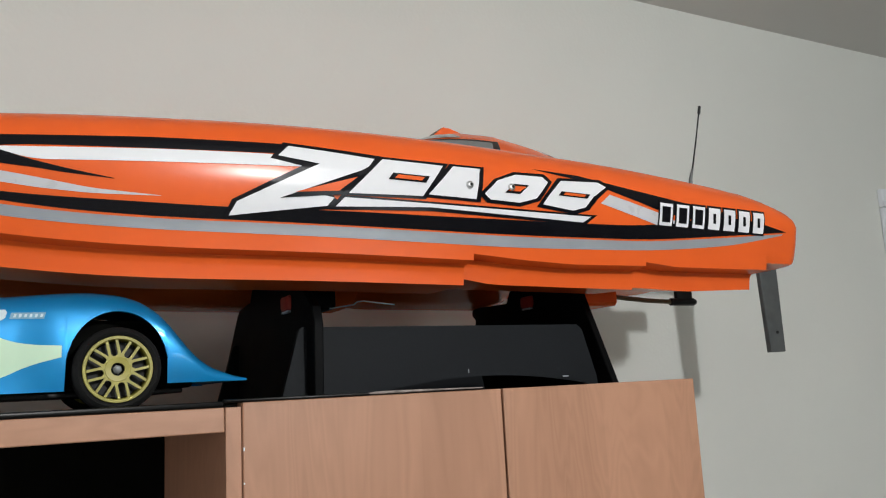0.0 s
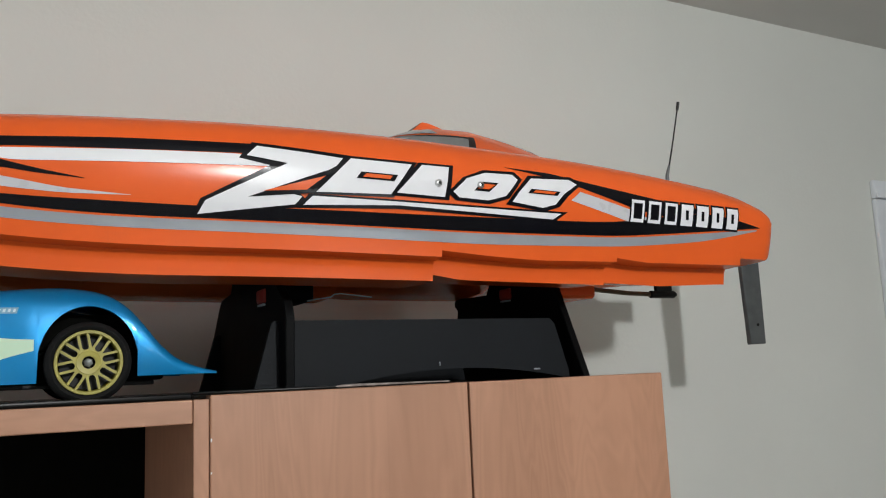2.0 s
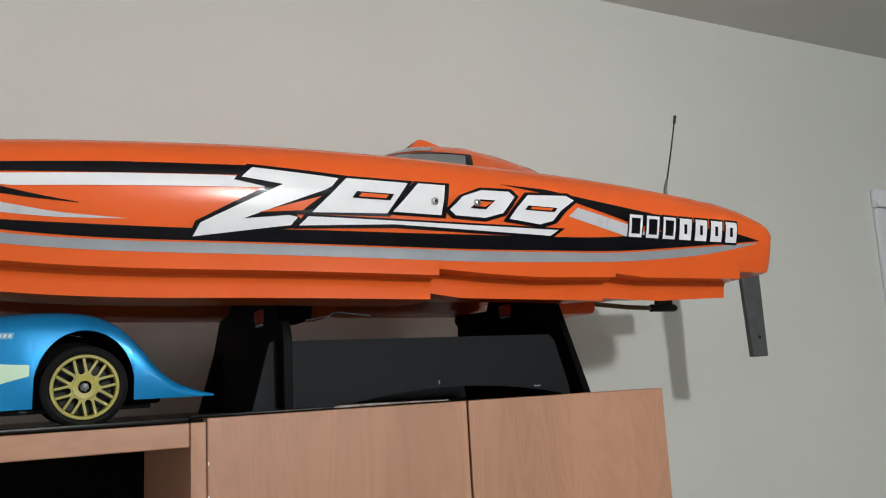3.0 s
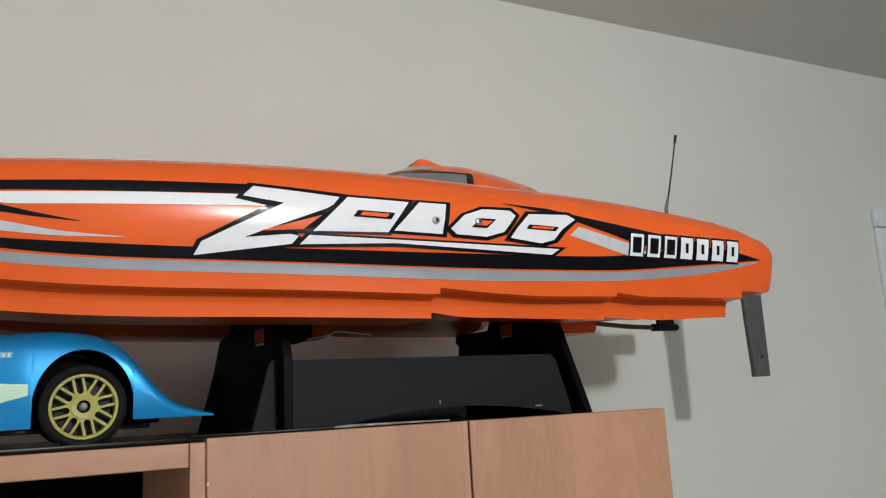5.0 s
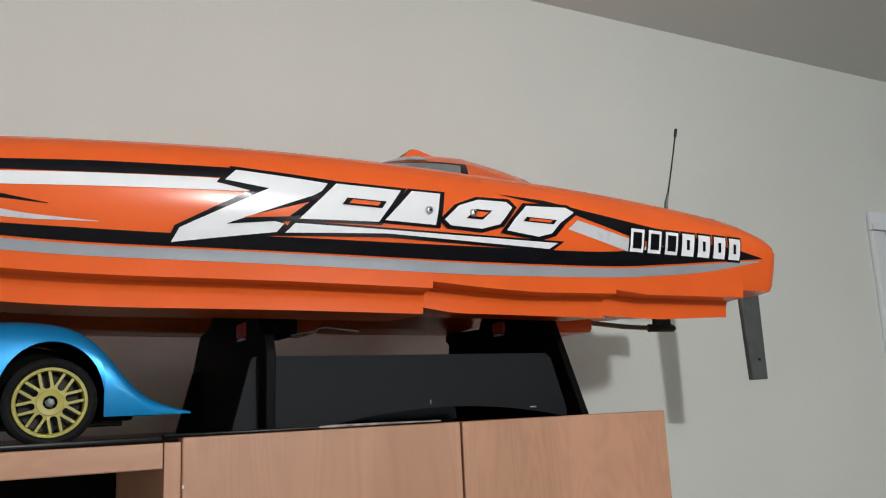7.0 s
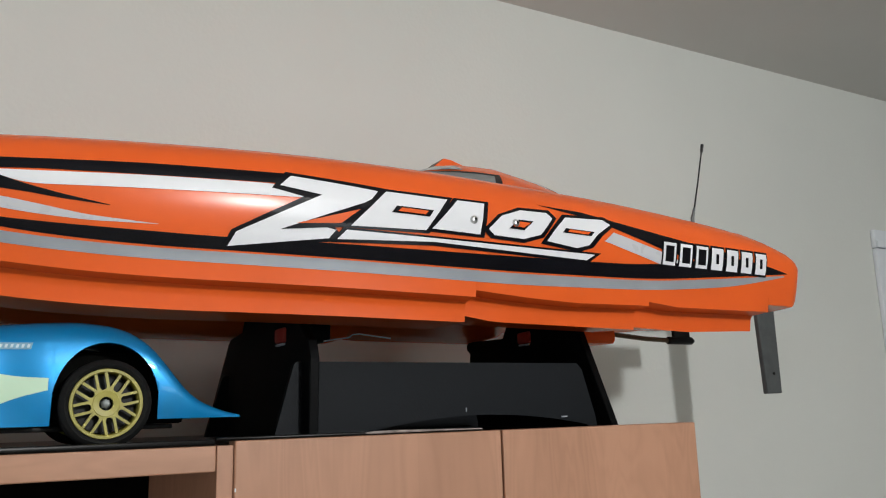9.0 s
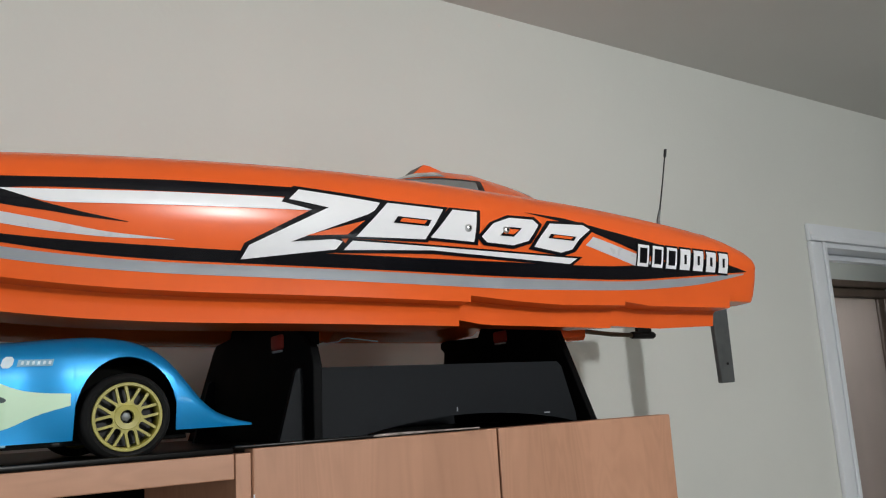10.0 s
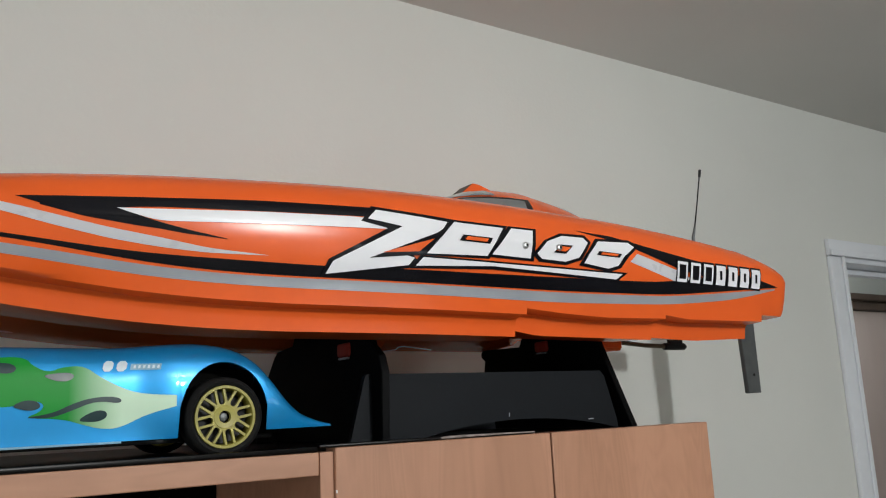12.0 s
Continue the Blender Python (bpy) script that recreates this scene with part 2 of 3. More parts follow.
window = thing("window_2", (-1.75, -0.35, 1.20), "white framed window in the side wall", "window", kind="structure")
for y0, y1, z0, z1 in ((-0.9495, -0.92, 1.2005, 1.9995), (0.22, 0.2495, 1.2005, 1.9995), (-0.9195, 0.2195, 1.2005, 1.23), (-0.9195, 0.2195, 1.97, 1.9995)):
    slab("window_frame", TRIM, window, -1.735, -1.705, y0, y1, z0, z1, 0.003)
setting("wall_hall", [(1.0, 4.8, 1.90, 2.0, 0, CZ), (0.9, 1.0, WY + 0.10, 2.0, 0, CZ), (4.7, 4.8, WY + 0.1, 1.9, 0, CZ), (3.5, 4.8, WY, WY + 0.10, 0, CZ)], WALL,
        "beige painted wall of the dim hall", "wall")

# door frame with a stepped architrave
frame_thing = thing("door_1", (DX0, WY, 0), "open doorway with a white gloss painted frame", "doorway", kind="structure")


def architrave(name, x0, x1, z0, z1, upright):
    bm = bmesh.new()
    box(bm, x0, x1, WY - 0.012, WY - 0.0005, z0, z1, 0.003)
    if upright:
        s = 1 if x0 < DX0 else -1
        xi = x1 if s > 0 else x0
        box(bm, min(xi, xi - s * 0.014), max(xi, xi - s * 0.014), WY - 0.017, WY - 0.0125, z0, z1, 0.002)
    else:
        box(bm, x0, x1, WY - 0.017, WY - 0.0125, z0, z0 + 0.014, 0.002)
    return part(name, bm, TRIM, frame_thing)


architrave("frame_upright", DX0 - 0.048, DX0 + 0.006, 0.0, DZ - 0.009, True)
architrave("frame_upright", DX1 - 0.006, DX1 + 0.048, 0.0, DZ - 0.009, True)
architrave("frame_head", DX0 - 0.048, DX1 + 0.048, DZ - 0.008, DZ + 0.032, False)
slab("door_lining", TRIM, frame_thing, DX0 + 0.0005, DX0 + 0.018, WY - 0.004, WY + 0.104, 0, DZ - 0.02)
slab("door_lining", TRIM, frame_thing, DX1 - 0.018, DX1 - 0.0005, WY - 0.004, WY + 0.104, 0, DZ - 0.02)
slab("door_lining", TRIM, frame_thing, DX0 + 0.0005, DX1 - 0.0005, WY - 0.004, WY + 0.104, DZ - 0.0195, DZ - 0.0005)
slab("door_stop", TRIM, frame_thing, DX0 + 0.019, DX1 - 0.019, WY + 0.050, WY + 0.075, DZ - 0.034, DZ - 0.0205)

# hall beyond the doorway
hall_door = thing("hall_cupboard", (2.5, 1.62, 0), "tall brown panelled cupboard with dark wooden frame in the hall", "cupboard")
slab("door_panel", PANEL, hall_door, 2.22, 2.945, 1.63, 1.66, 0.0, 2.050, 0.002)
slab("top_frame", DARKW, hall_door, 2.20, 3.015, 1.62, 1.70, 2.051, 2.085, 0.006)
slab("top_frame", DARKW, hall_door, 2.20, 3.025, 1.61, 1.70, 2.086, 2.112, 0.006)
slab("upright", DARKW, hall_door, 2.946, 2.985, 1.62, 1.70, 0.0, 2.050, 0.006)
slab("upright", DARKW, hall_door, 2.986, 3.015, 1.615, 1.70, 0.0, 2.050, 0.006)
slab("carcass", DARKW, hall_door, 2.20, 3.015, 1.701, 1.895, 0.0, 2.112, 0.003)
white_door = thing("hall_door", (3.3, 1.7, 0), "tall white painted hall door standing shut", "door")
slab("leaf", TRIM, white_door, 3.2945, 4.1, 1.70, 1.735, 0.005, 2.19, 0.003)
slab("leaf_edge", PANEL, white_door, 3.2885, 3.2940, 1.698, 1.706, 0.005, 2.19, 0.002, "pale wooden lipping")

# ---------------------------------------------------------------- cabinet
FY, TOP = 0.62, 1.7425        # door fronts and top of the cabinet
cabinet = thing("cabinet", (0.0, 0.85, 0.0), "pinkish beech laminate cabinet with two doors and open bay", "cabinet")
for x0, x1 in ((0.1625, 0.3885), (0.3905, 0.6155)):
    slab("door", BEECH, cabinet, x0, x1, FY, FY + 0.018, 0.10, TOP, 0.0011, "beech laminate door with upright grain")
slab("side_panel", BEECH, cabinet, 0.1505, 0.1622, FY + 0.0035, 1.06, 0.0, TOP - 0.0030, 0.0004)
slab("side_panel", BEECH, cabinet, 0.598, 0.615, FY + 0.0195, 1.06, 0.0, TOP - 0.0195)
slab("side_panel", BEECH, cabinet, -0.92, -0.903, FY + 0.007, 1.06, 0.0, TOP - 0.0005)
slab("top_panel", BEECH_H, cabinet, 0.1625, 0.5975, FY + 0.0195, 1.06, TOP - 0.021, TOP - 0.0030)
slab("top_panel", BEECH_H, cabinet, -0.9025, 0.1500, FY + 0.004, 1.06, TOP - 0.0210, TOP - 0.0030, 0.0009)
slab("back_panel", BEECH, cabinet, -0.92, 0.615, 1.061, 1.069, 0.0, TOP - 0.02)
# added black panel: the bay's darkness is put into its colour
slab("back_panel", VOID, cabinet, -0.9025, 0.1503, 0.872, 0.882, 0.2, TOP - 0.0215, 0.001, "matt black panel standing in for the bay's dark depth")
slab("shelf", BEECH_H, cabinet, -0.9025, 0.1503, FY + 0.03, 0.87, 1.28, 1.30)
for x0, x1 in ((-0.90, 0.144), (0.163, 0.597)):
    slab("plinth", BEECH, cabinet, x0, x1, FY + 0.05, FY + 0.068, 0.0, 0.095)

for x, z, h in ((0.1634, 1.7085, 0.0026), (0.1633, 1.662, 0.002), (0.1634, 1.684, 0.0015)):
    bm = bmesh.new()
    box(bm, x - 0.0008, x + 0.0002, FY - 0.0003, FY + 0.001, z - h / 2, z + h / 2, 0.0002)
    part("chip", bm, TRIM, cabinet, "pale chip on the door edge")

sheet_bm = bmesh.new()
box(sheet_bm, -0.88, 0.588, FY + 0.0195, 1.05, TOP - 0.0030, TOP - 0.0023, 0.0002)
# its rounded front edge laps over the top of the open bay and the first door
box(sheet_bm, -0.88, 0.1500, FY + 0.0050, FY + 0.0105, TOP - 0.0029, TOP + 0.0016, 0.0012)
box(sheet_bm, 0.1495, 0.372, FY + 0.0022, FY + 0.0105, TOP + 0.0002, TOP + 0.0028, 0.0011)
box(sheet_bm, 0.1640, 0.372, FY + 0.0100, FY + 0.0205, TOP + 0.0002, TOP + 0.0022, 0.0004)
box(sheet_bm, 0.1640, 0.372, FY + 0.0188, FY + 0.0205, TOP - 0.0026, TOP + 0.0010, 0.0003)
# pale streaky colour for the highlight on the sheet's front edge
GLINT = mat("sheet_edge_glint", (0.30, 0.26, 0.24), 0.22, vary=0.5, scale=70, stretch=(1, 0.1, 0.1), spec=0.6)
sheet = tagged(part("black_sheet", sheet_bm, GLASSB), "glossy black sheet lying on the cabinet top", "sheet")
# thin pale tube that paints the glint along the lapped edge
edge_bm = bmesh.new()
tube(edge_bm, [(0.262, FY + 0.0030, TOP + 0.0016), (0.270, FY + 0.0024, TOP + 0.0020), (0.285, FY + 0.0021, TOP + 0.0022), (0.330, FY + 0.0022, TOP + 0.0021), (0.3715, FY + 0.0024, TOP + 0.0018)], [0.0003, 0.0011, 0.0012, 0.0008, 0.0005], 8)
part("edge_glint", edge_bm, GLINT, sheet, "pale painted glint along the sheet's front edge")
SZ = TOP - 0.0022

# ---------------------------------------------------------------- boat
SX = (-0.28, -0.22, -0.15, -0.085, 0.017, 0.19, 0.35, 0.54, 0.62, 0.68, 0.74, 0.785, 0.812, 0.831, 0.840)
SZT = (1.918, 1.936, 1.948, 1.955, 1.962, 1.969, 1.972, 1.970, 1.966, 1.962, 1.956, 1.947, 1.936, 1.922, 1.905)
PZ = (1.853, 1.875, 1.89, 1.905, 1.92, 1.935, 1.948, 1.958, 1.965, 1.969)
PY = (0.0112, 0.0085, 0.0040, 0.0010, 0.0, 0.0022, 0.0080, 0.0180, 0.034, 0.06)


def lerp(v, xs, ys):
    return float(np.interp(v, xs, ys))


def soft(v, xs, ys, w):
    """The line through the pairs with its corners rounded over about w metres."""
    return sum(lerp(v + w * k / 3, xs, ys) for k in range(-3, 4)) / 7


def deck_z(x):
    return soft(x, SX, SZT, 0.045 if x < 0.74 else 0.006)


def centre(x):
    return 0.795 + 0.04 * (x - 0.15)


def side_y(x):
    """Widest line of the near hull side."""
    return 0.598 + 0.07 * (x - 0.23) - 0.035 * 0.08 * (1 - math.exp(-(x - 0.23) / 0.04)) if x > 0.23 else 0.598 + 0.3 * (0.23 - x) ** 2


def skin_y(x, z):
    """Near hull side at a height."""
    k = (deck_z(x) - 1.905) / 0.064
    return side_y(x) + lerp(z if z < 1.905 else 1.905 + (z - 1.905) / k, PZ, PY)


def hull_section(x, step):
    """One ring of the twin-sponson hull; step counts the breaks of the bottom already passed."""
    k = (deck_z(x) - 1.905) / 0.064
    lip = (soft(x, (-0.28, -0.085, -0.03, 0.02, 0.1, 0.366), (1.905, 1.8775, 1.868, 1.8615, 1.8565, 1.8545), 0.04),
           lerp(x, (0.366, 0.42, 0.48, 0.577), (1.8605, 1.857, 1.855, 1.857)),
           lerp(x, (0.577, 0.62, 0.768), (1.861, 1.8575, 1.859)), 1.867, 1.870)[step]
    low = (soft(x, (-0.28, -0.085, -0.03, 0.02, 0.1, 0.366), (1.893, 1.857, 1.848, 1.8415, 1.8365, 1.835), 0.04),
           lerp(x, (0.366, 0.40, 0.577), (1.8415, 1.837, 1.8355)),
           lerp(x, (0.577, 0.66, 0.76), (1.8385, 1.836, 1.840)), 1.8655, 1.868)[step]
    inset = (0.0, 0.004, 0.007, 0.008, 0.008)[step]
    y0, yc = side_y(x), centre(x)
    if x < -0.08:
        y0 += (yc - y0) * 0.75 * ((-0.08 - x) / 0.2) ** 2.2
    tail = 0.0 if x < 0.81 else 0.022 * ((x - 0.81) / 0.030) ** 2
    hb = yc - y0 - tail
    keel = (0.0, -0.003, -0.006, 0.0, 0.0)[step]
    half = [(0.0, max(1.872, lip + 0.004)), (hb - 0.140, max(1.872, lip + 0.003)), (hb - 0.100, low - keel + 0.001), (hb - 0.060, low - keel * 0.6), (hb - 0.0314 - inset, low), (hb - 0.0309 - inset, low + (lip - low) * 0.18),
            (hb - 0.0300 - inset, low + (lip - low) * 0.5), (hb - 0.0288 - inset, low + (lip - low) * 0.76), (hb - 0.0265 - inset, lip - 0.0018), (hb - 0.0180, lip - 0.0008), (hb - 0.0112, lip)]
    for z, d in zip(PZ[1:], PY[1:]):
        zz = z if z < 1.905 else 1.905 + (z - 1.905) * k
        half.append((hb - d, max(zz, lip + 0.0008 * (1 + PZ.index(z)))))
    zt = deck_z(x)
    half += [(hb - 0.10, zt + 0.006), (hb * 0.3, zt + 0.010), (0.0, zt + 0.011)]
    near = [(x, yc - max(0.0, d), z) for d, z in half]
    # the far hull rides a little higher, more so behind the last break
    rise = (0.010, 0.012, 0.027, 0.005, 0.002)[step]
    far = [(x, yc + max(0.0, d), z + rise * max(0.0, min(1.0, (1.874 - z) / 0.034))) for d, z in half]
    return near + far[-2:0:-1]


POD = 0.677   # rear end of the centre pod
boat = thing("model_boat", (0.3, 0.80, 1.83), "large orange twin-hull racing model boat on a black stand", "model boat")
stations = [(-0.28 + 0.015 * i, 0) for i in range(43)] + [(0.3660, 0), (0.3664, 1)]
stations += [(0.38 + 0.015 * i, 1) for i in range(13)] + [(0.5770, 1), (0.5774, 2)]
stations += [(0.59 + 0.015 * i, 2) for i in range(12)] + [(0.7680, 2), (0.7684, 3), (0.78, 3), (0.79, 3), (0.80, 3), (0.808, 3), (0.815, 3), (0.820, 4), (0.825, 4), (0.830, 4), (0.834, 4), (0.837, 4), (0.840, 4)]
hb_mesh = bmesh.new()
loft(hb_mesh, [hull_section(x, s) for x, s in stations])
hull = part("hull", hb_mesh, ORANGE, boat, "glossy orange stepped hull", 32)


def decal(name, outline, material, parent, lift, label=""):
    """A vinyl piece, outlined in x and z, laid on the near hull side."""
    bm = bmesh.new()
    bm.faces.new([bm.verts.new((x, 0, z)) for x, z in outline])
    bm.normal_update()
    bmesh.ops.triangulate(bm, faces=bm.faces)
    xs, zs = [p[0] for p in outline], [p[1] for p in outline]
    for lo, hi, gap, axis in ((min(xs), max(xs), 0.012, 0), (min(zs), max(zs), 0.003, 2)):
        for i in range(1, int((hi - lo) / gap) + 1):
            co, no = [0, 0, 0], [0, 0, 0]
            co[axis], no[axis] = lo + i * gap, 1
            bmesh.ops.bisect_plane(bm, geom=bm.verts[:] + bm.edges[:] + bm.faces[:], plane_co=co, plane_no=no)
    for v in bm.verts:
        v.co.y = skin_y(v.co.x, v.co.z) - lift
    bmesh.ops.remove_doubles(bm, verts=bm.verts, dist=0.00002)
    finish(bm, 80)
    for f in bm.faces:
        if f.normal.y > 0:
            f.normal_flip()
    me = bpy.data.meshes.new(name)
    bm.to_mesh(me)
    bm.free()
    me.materials.append(material)
    ob = new(name, me)
    ob.parent = parent
    ob.matrix_parent_inverse = parent.matrix_world.inverted()
    return tagged(ob, label)


def band(name, top, bottom, material, lift, label):
    """A stripe between two smooth lines, each given by a few (x, z) pairs."""
    n = 60

    def line(pairs):
        xs, zs = [p[0] for p in pairs], [p[1] for p in pairs]
        gx = [xs[0] + (xs[-1] - xs[0]) * i / n for i in range(n + 1)]
        gz = [lerp(x, xs, zs) for x in gx]
        for _ in range(5):
            gz = gz[:1] + [(a + 2 * b + c) / 4 for a, b, c in zip(gz, gz[1:], gz[2:])] + gz[-1:]
        return list(zip(gx, gz))
    return decal(name, line(top) + line(bottom)[::-1], material, hull, lift, label)


band("black_stripe", [(-0.25, 1.915), (-0.16, 1.908), (-0.084, 1.9018), (-0.014, 1.8922), (0.02, 1.8898), (0.147, 1.8866), (0.23, 1.8884), (0.32, 1.8896), (0.407, 1.8917), (0.507, 1.894), (0.577, 1.8963), (0.647, 1.907), (0.71, 1.9156), (0.755, 1.9103), (0.7975, 1.9024)],
     [(-0.25, 1.913), (-0.16, 1.9055), (-0.084, 1.8992), (-0.0135, 1.8875), (0.02, 1.8823), (0.092, 1.8781), (0.243, 1.8777), (0.409, 1.8787), (0.582, 1.8829), (0.707, 1.8939), (0.797, 1.9022)], BLACKV, 0.0004, "long black vinyl stripe")
band("grey_stripe", [(-0.25, 1.910), (-0.16, 1.9025), (-0.084, 1.895), (-0.0133, 1.8848), (0.02, 1.8804), (0.092, 1.8766), (0.243, 1.8764), (0.409, 1.8772), (0.5825, 1.8812), (0.707, 1.892), (0.7924, 1.9002)],
     [(-0.25, 1.904), (-0.16, 1.896), (-0.0833, 1.8879), (-0.0126, 1.8771), (0.02, 1.873), (0.0927, 1.8688), (0.244, 1.8677), (0.411, 1.8674), (0.584, 1.8724), (0.708, 1.883), (0.791, 1.8985)], GREYV, 0.0004, "long grey vinyl stripe")
band("black_flash", [(-0.075, 1.9279), (-0.0437, 1.9295), (0.0186, 1.9325), (0.0917, 1.9364), (0.193, 1.9393)], [(-0.075, 1.9276), (-0.033, 1.9151), (-0.018, 1.9185), (-0.009, 1.9231), (0.0188, 1.9252), (0.0916, 1.9272), (0.185, 1.9304), (0.193, 1.931)], BLACKV, 0.0004, "black vinyl flash")
band("black_spike", [(-0.06, 1.925), (-0.009, 1.9228), (0.008, 1.9165), (0.0191, 1.9135), (0.0401, 1.9088), (0.0691, 1.9036)], [(-0.06, 1.922), (-0.0329, 1.9151), (0.0043, 1.9099), (0.0192, 1.9086), (0.0366, 1.9061), (0.0691, 1.9033)], BLACKV, 0.0005, "pointed black vinyl spike")
band("white_flash", [(-0.0101, 1.9226), (0.0188, 1.9235), (0.0915, 1.9268), (0.1825, 1.9297), (0.2192, 1.9259)], [(-0.0101, 1.9223), (0.0081, 1.9165), (0.019, 1.9143), (0.0915, 1.917), (0.2094, 1.9211), (0.2192, 1.923)], WHITEV, 0.0007, "white vinyl flash")
band("pale_spike", [(-0.17, 1.938), (-0.085, 1.9231), (-0.0507, 1.9152), (-0.0145, 1.9075), (0.0193, 1.9023), (0.0547, 1.8961), (0.1012, 1.8929)], [(-0.17, 1.936), (-0.0848, 1.9164), (-0.0505, 1.9075), (-0.0142, 1.8998), (0.0195, 1.8952), (0.0547, 1.8925), (0.1012, 1.8927)], PALEV, 0.0006, "pale grey vinyl spike")
decal("black_wedge", [(0.4333, 1.9419), (0.4869, 1.9407), (0.5347, 1.9346), (0.626, 1.9246), (0.7145, 1.9159), (0.6464, 1.9057), (0.5946, 1.9126), (0.5224, 1.9295), (0.485, 1.9361)], BLACKV, hull, 0.0006, "black vinyl wedge")
decal("white_wedge", [(0.5247, 1.9242), (0.5942, 1.9101), (0.6213, 1.902), (0.5892, 1.8981), (0.5121, 1.9145)], PALEV, hull, 0.0007, "white vinyl wedge")

# emblem: five slanted white blocks with black edges over a bar
BLOCKS = (
    (((0.1912, 1.9406), (0.2737, 1.9361), (0.2677, 1.9283), (0.2300, 1.9003), (0.2348, 1.8960), (0.2287, 1.8893), (0.1453, 1.8787), (0.1513, 1.8926), (0.2048, 1.9217), (0.1801, 1.9262)),
     ((0.1949, 1.9374), (0.2672, 1.9329), (0.2613, 1.9257), (0.2181, 1.9004), (0.2314, 1.8981), (0.2257, 1.8914), (0.1493, 1.8805), (0.1547, 1.8911), (0.2191, 1.9244), (0.1860, 1.9286))),
    (((0.2716, 1.9359), (0.3389, 1.9363), (0.3143, 1.9029), (0.2372, 1.9008)), ((0.2745, 1.9336), (0.3329, 1.9337), (0.3111, 1.9051), (0.2431, 1.9025))),
    (((0.3401, 1.9365), (0.3765, 1.9372), (0.3700, 1.9044), (0.3111, 1.9046)), ((0.3432, 1.9344), (0.3712, 1.9348), (0.3652, 1.9067), (0.3167, 1.9070))),
    (((0.4089, 1.9360), (0.4448, 1.9375), (0.4531, 1.9305), (0.4367, 1.9108), (0.4137, 1.9039), (0.3770, 1.9048), (0.3688, 1.9116), (0.3856, 1.9268)), ((0.4103, 1.9333), (0.4413, 1.9342), (0.4475, 1.9295), (0.4324, 1.9127), (0.4127, 1.9071), (0.3803, 1.9076), (0.3742, 1.9125), (0.3891, 1.9259))),
    (((0.4607, 1.9352), (0.5145, 1.9387), (0.5282, 1.9323), (0.5091, 1.9190), (0.4968, 1.9067), (0.4792, 1.9013), (0.4328, 1.9051), (0.4441, 1.9184)), ((0.4635, 1.9325), (0.5108, 1.9352), (0.5206, 1.9311), (0.5021, 1.9196), (0.4915, 1.9087), (0.4758, 1.9044), (0.4396, 1.9077), (0.4488, 1.9188))),
    (((0.2372, 1.9008), (0.5071, 1.9023), (0.4915, 1.8921), (0.3198, 1.8935), (0.2277, 1.8889)), ((0.2401, 1.8991), (0.4986, 1.9002), (0.4887, 1.8942), (0.3198, 1.8964), (0.2324, 1.8913))),
)
for edge, face in BLOCKS:
    decal("emblem_edge", edge, BLACKV, hull, 0.0010, "black edge of the emblem")
    decal("emblem_block", face, WHITEV, hull, 0.0018, "white emblem block")
for slit in (((0.1874, 1.8953), (0.2596, 1.9236), (0.2372, 1.9008)), ((0.2830, 1.9225), (0.3180, 1.9224), (0.3140, 1.9165), (0.2785, 1.9166)),
             ((0.4069, 1.9240), (0.4240, 1.9242), (0.4130, 1.9150), (0.3960, 1.9150)), ((0.4620, 1.9218), (0.4975, 1.9216), (0.4935, 1.9172), (0.4580, 1.9174))):
    cx, cz = sum(p[0] for p in slit) / len(slit), sum(p[1] for p in slit) / len(slit)
    decal("emblem_edge", slit, BLACKV, hull, 0.0025, "black edge of the emblem")
    decal("emblem_slit", [(cx + (x - cx) * 0.72, cz + (z - cz) * 0.55) for x, z in slit], ORANGE, hull, 0.0031, "orange slit in the emblem")

# maker's strip: three outlined blocks, four solid ones
for i in range(7):
    x0 = 0.5890 + 0.0245 * i
    bar = [(x0 + 0.0035, 1.9232), (x0 + 0.0255, 1.9230), (x0 + 0.0215, 1.8965), (x0, 1.8967)]
    mx, mz = sum(p[0] for p in bar) / 4, sum(p[1] for p in bar) / 4
    decal("mark_edge", [(mx + (x - mx) * 1.02, mz + (z - mz) * 1.06) for x, z in bar], BLACKV, hull, 0.0009)
    decal("mark_block", [(mx + (x - mx) * 0.84, mz + (z - mz) * 0.88) for x, z in bar], WHITEV, hull, 0.0012)
    s = 0.55 if i < 3 else 0.2
    decal("mark_slit", [(mx + (x - mx) * s, mz + (z - mz) * (0.62 if i < 3 else 0.4)) for x, z in bar], BLACKV, hull, 0.0015)


# centre pod at the rear of the tunnel, from which the drive shaft leaves
bm = bmesh.new()
loft(bm, [[(x, 0.832 + w, z) for w, z in ((-wide, 1.8735), (-wide, low + 0.004), (-wide + 0.004, low), (wide - 0.004, low), (wide, low + 0.004), (wide, 1.8735))]
          for x, wide, low in ((0.5765, 0.034, 1.8350), (0.60, 0.034, 1.8350), (POD, 0.034, 1.8360))])
part("centre_pod", bm, ORANGE, hull, "orange centre pod between the hulls", 40)

# two screw heads on the side
for x, z in ((0.3583, 1.9187), (0.4035, 1.9204)):
    bm = bmesh.new()
    y = skin_y(x, z)
    tube(bm, [(x, y + 0.002, z), (x, y - 0.0025, z), (x, y - 0.0042, z), (x, y - 0.0048, z)], [0.0036, 0.0036, 0.0028, 0.0016], 14)
    head = part("screw", bm, STEEL, boat, "domed steel screw head")
    bm = bmesh.new()
    tube(bm, [(x, y - 0.0040, z), (x, y - 0.0049, z)], [0.0015, 0.0015], 6)
    part("socket", bm, BLACKP, head, "dark hexagon socket")

# canopy
CX = (0.335, 0.386, 0.415, 0.44, 0.48, 0.526, 0.557, 0.627, 0.69)
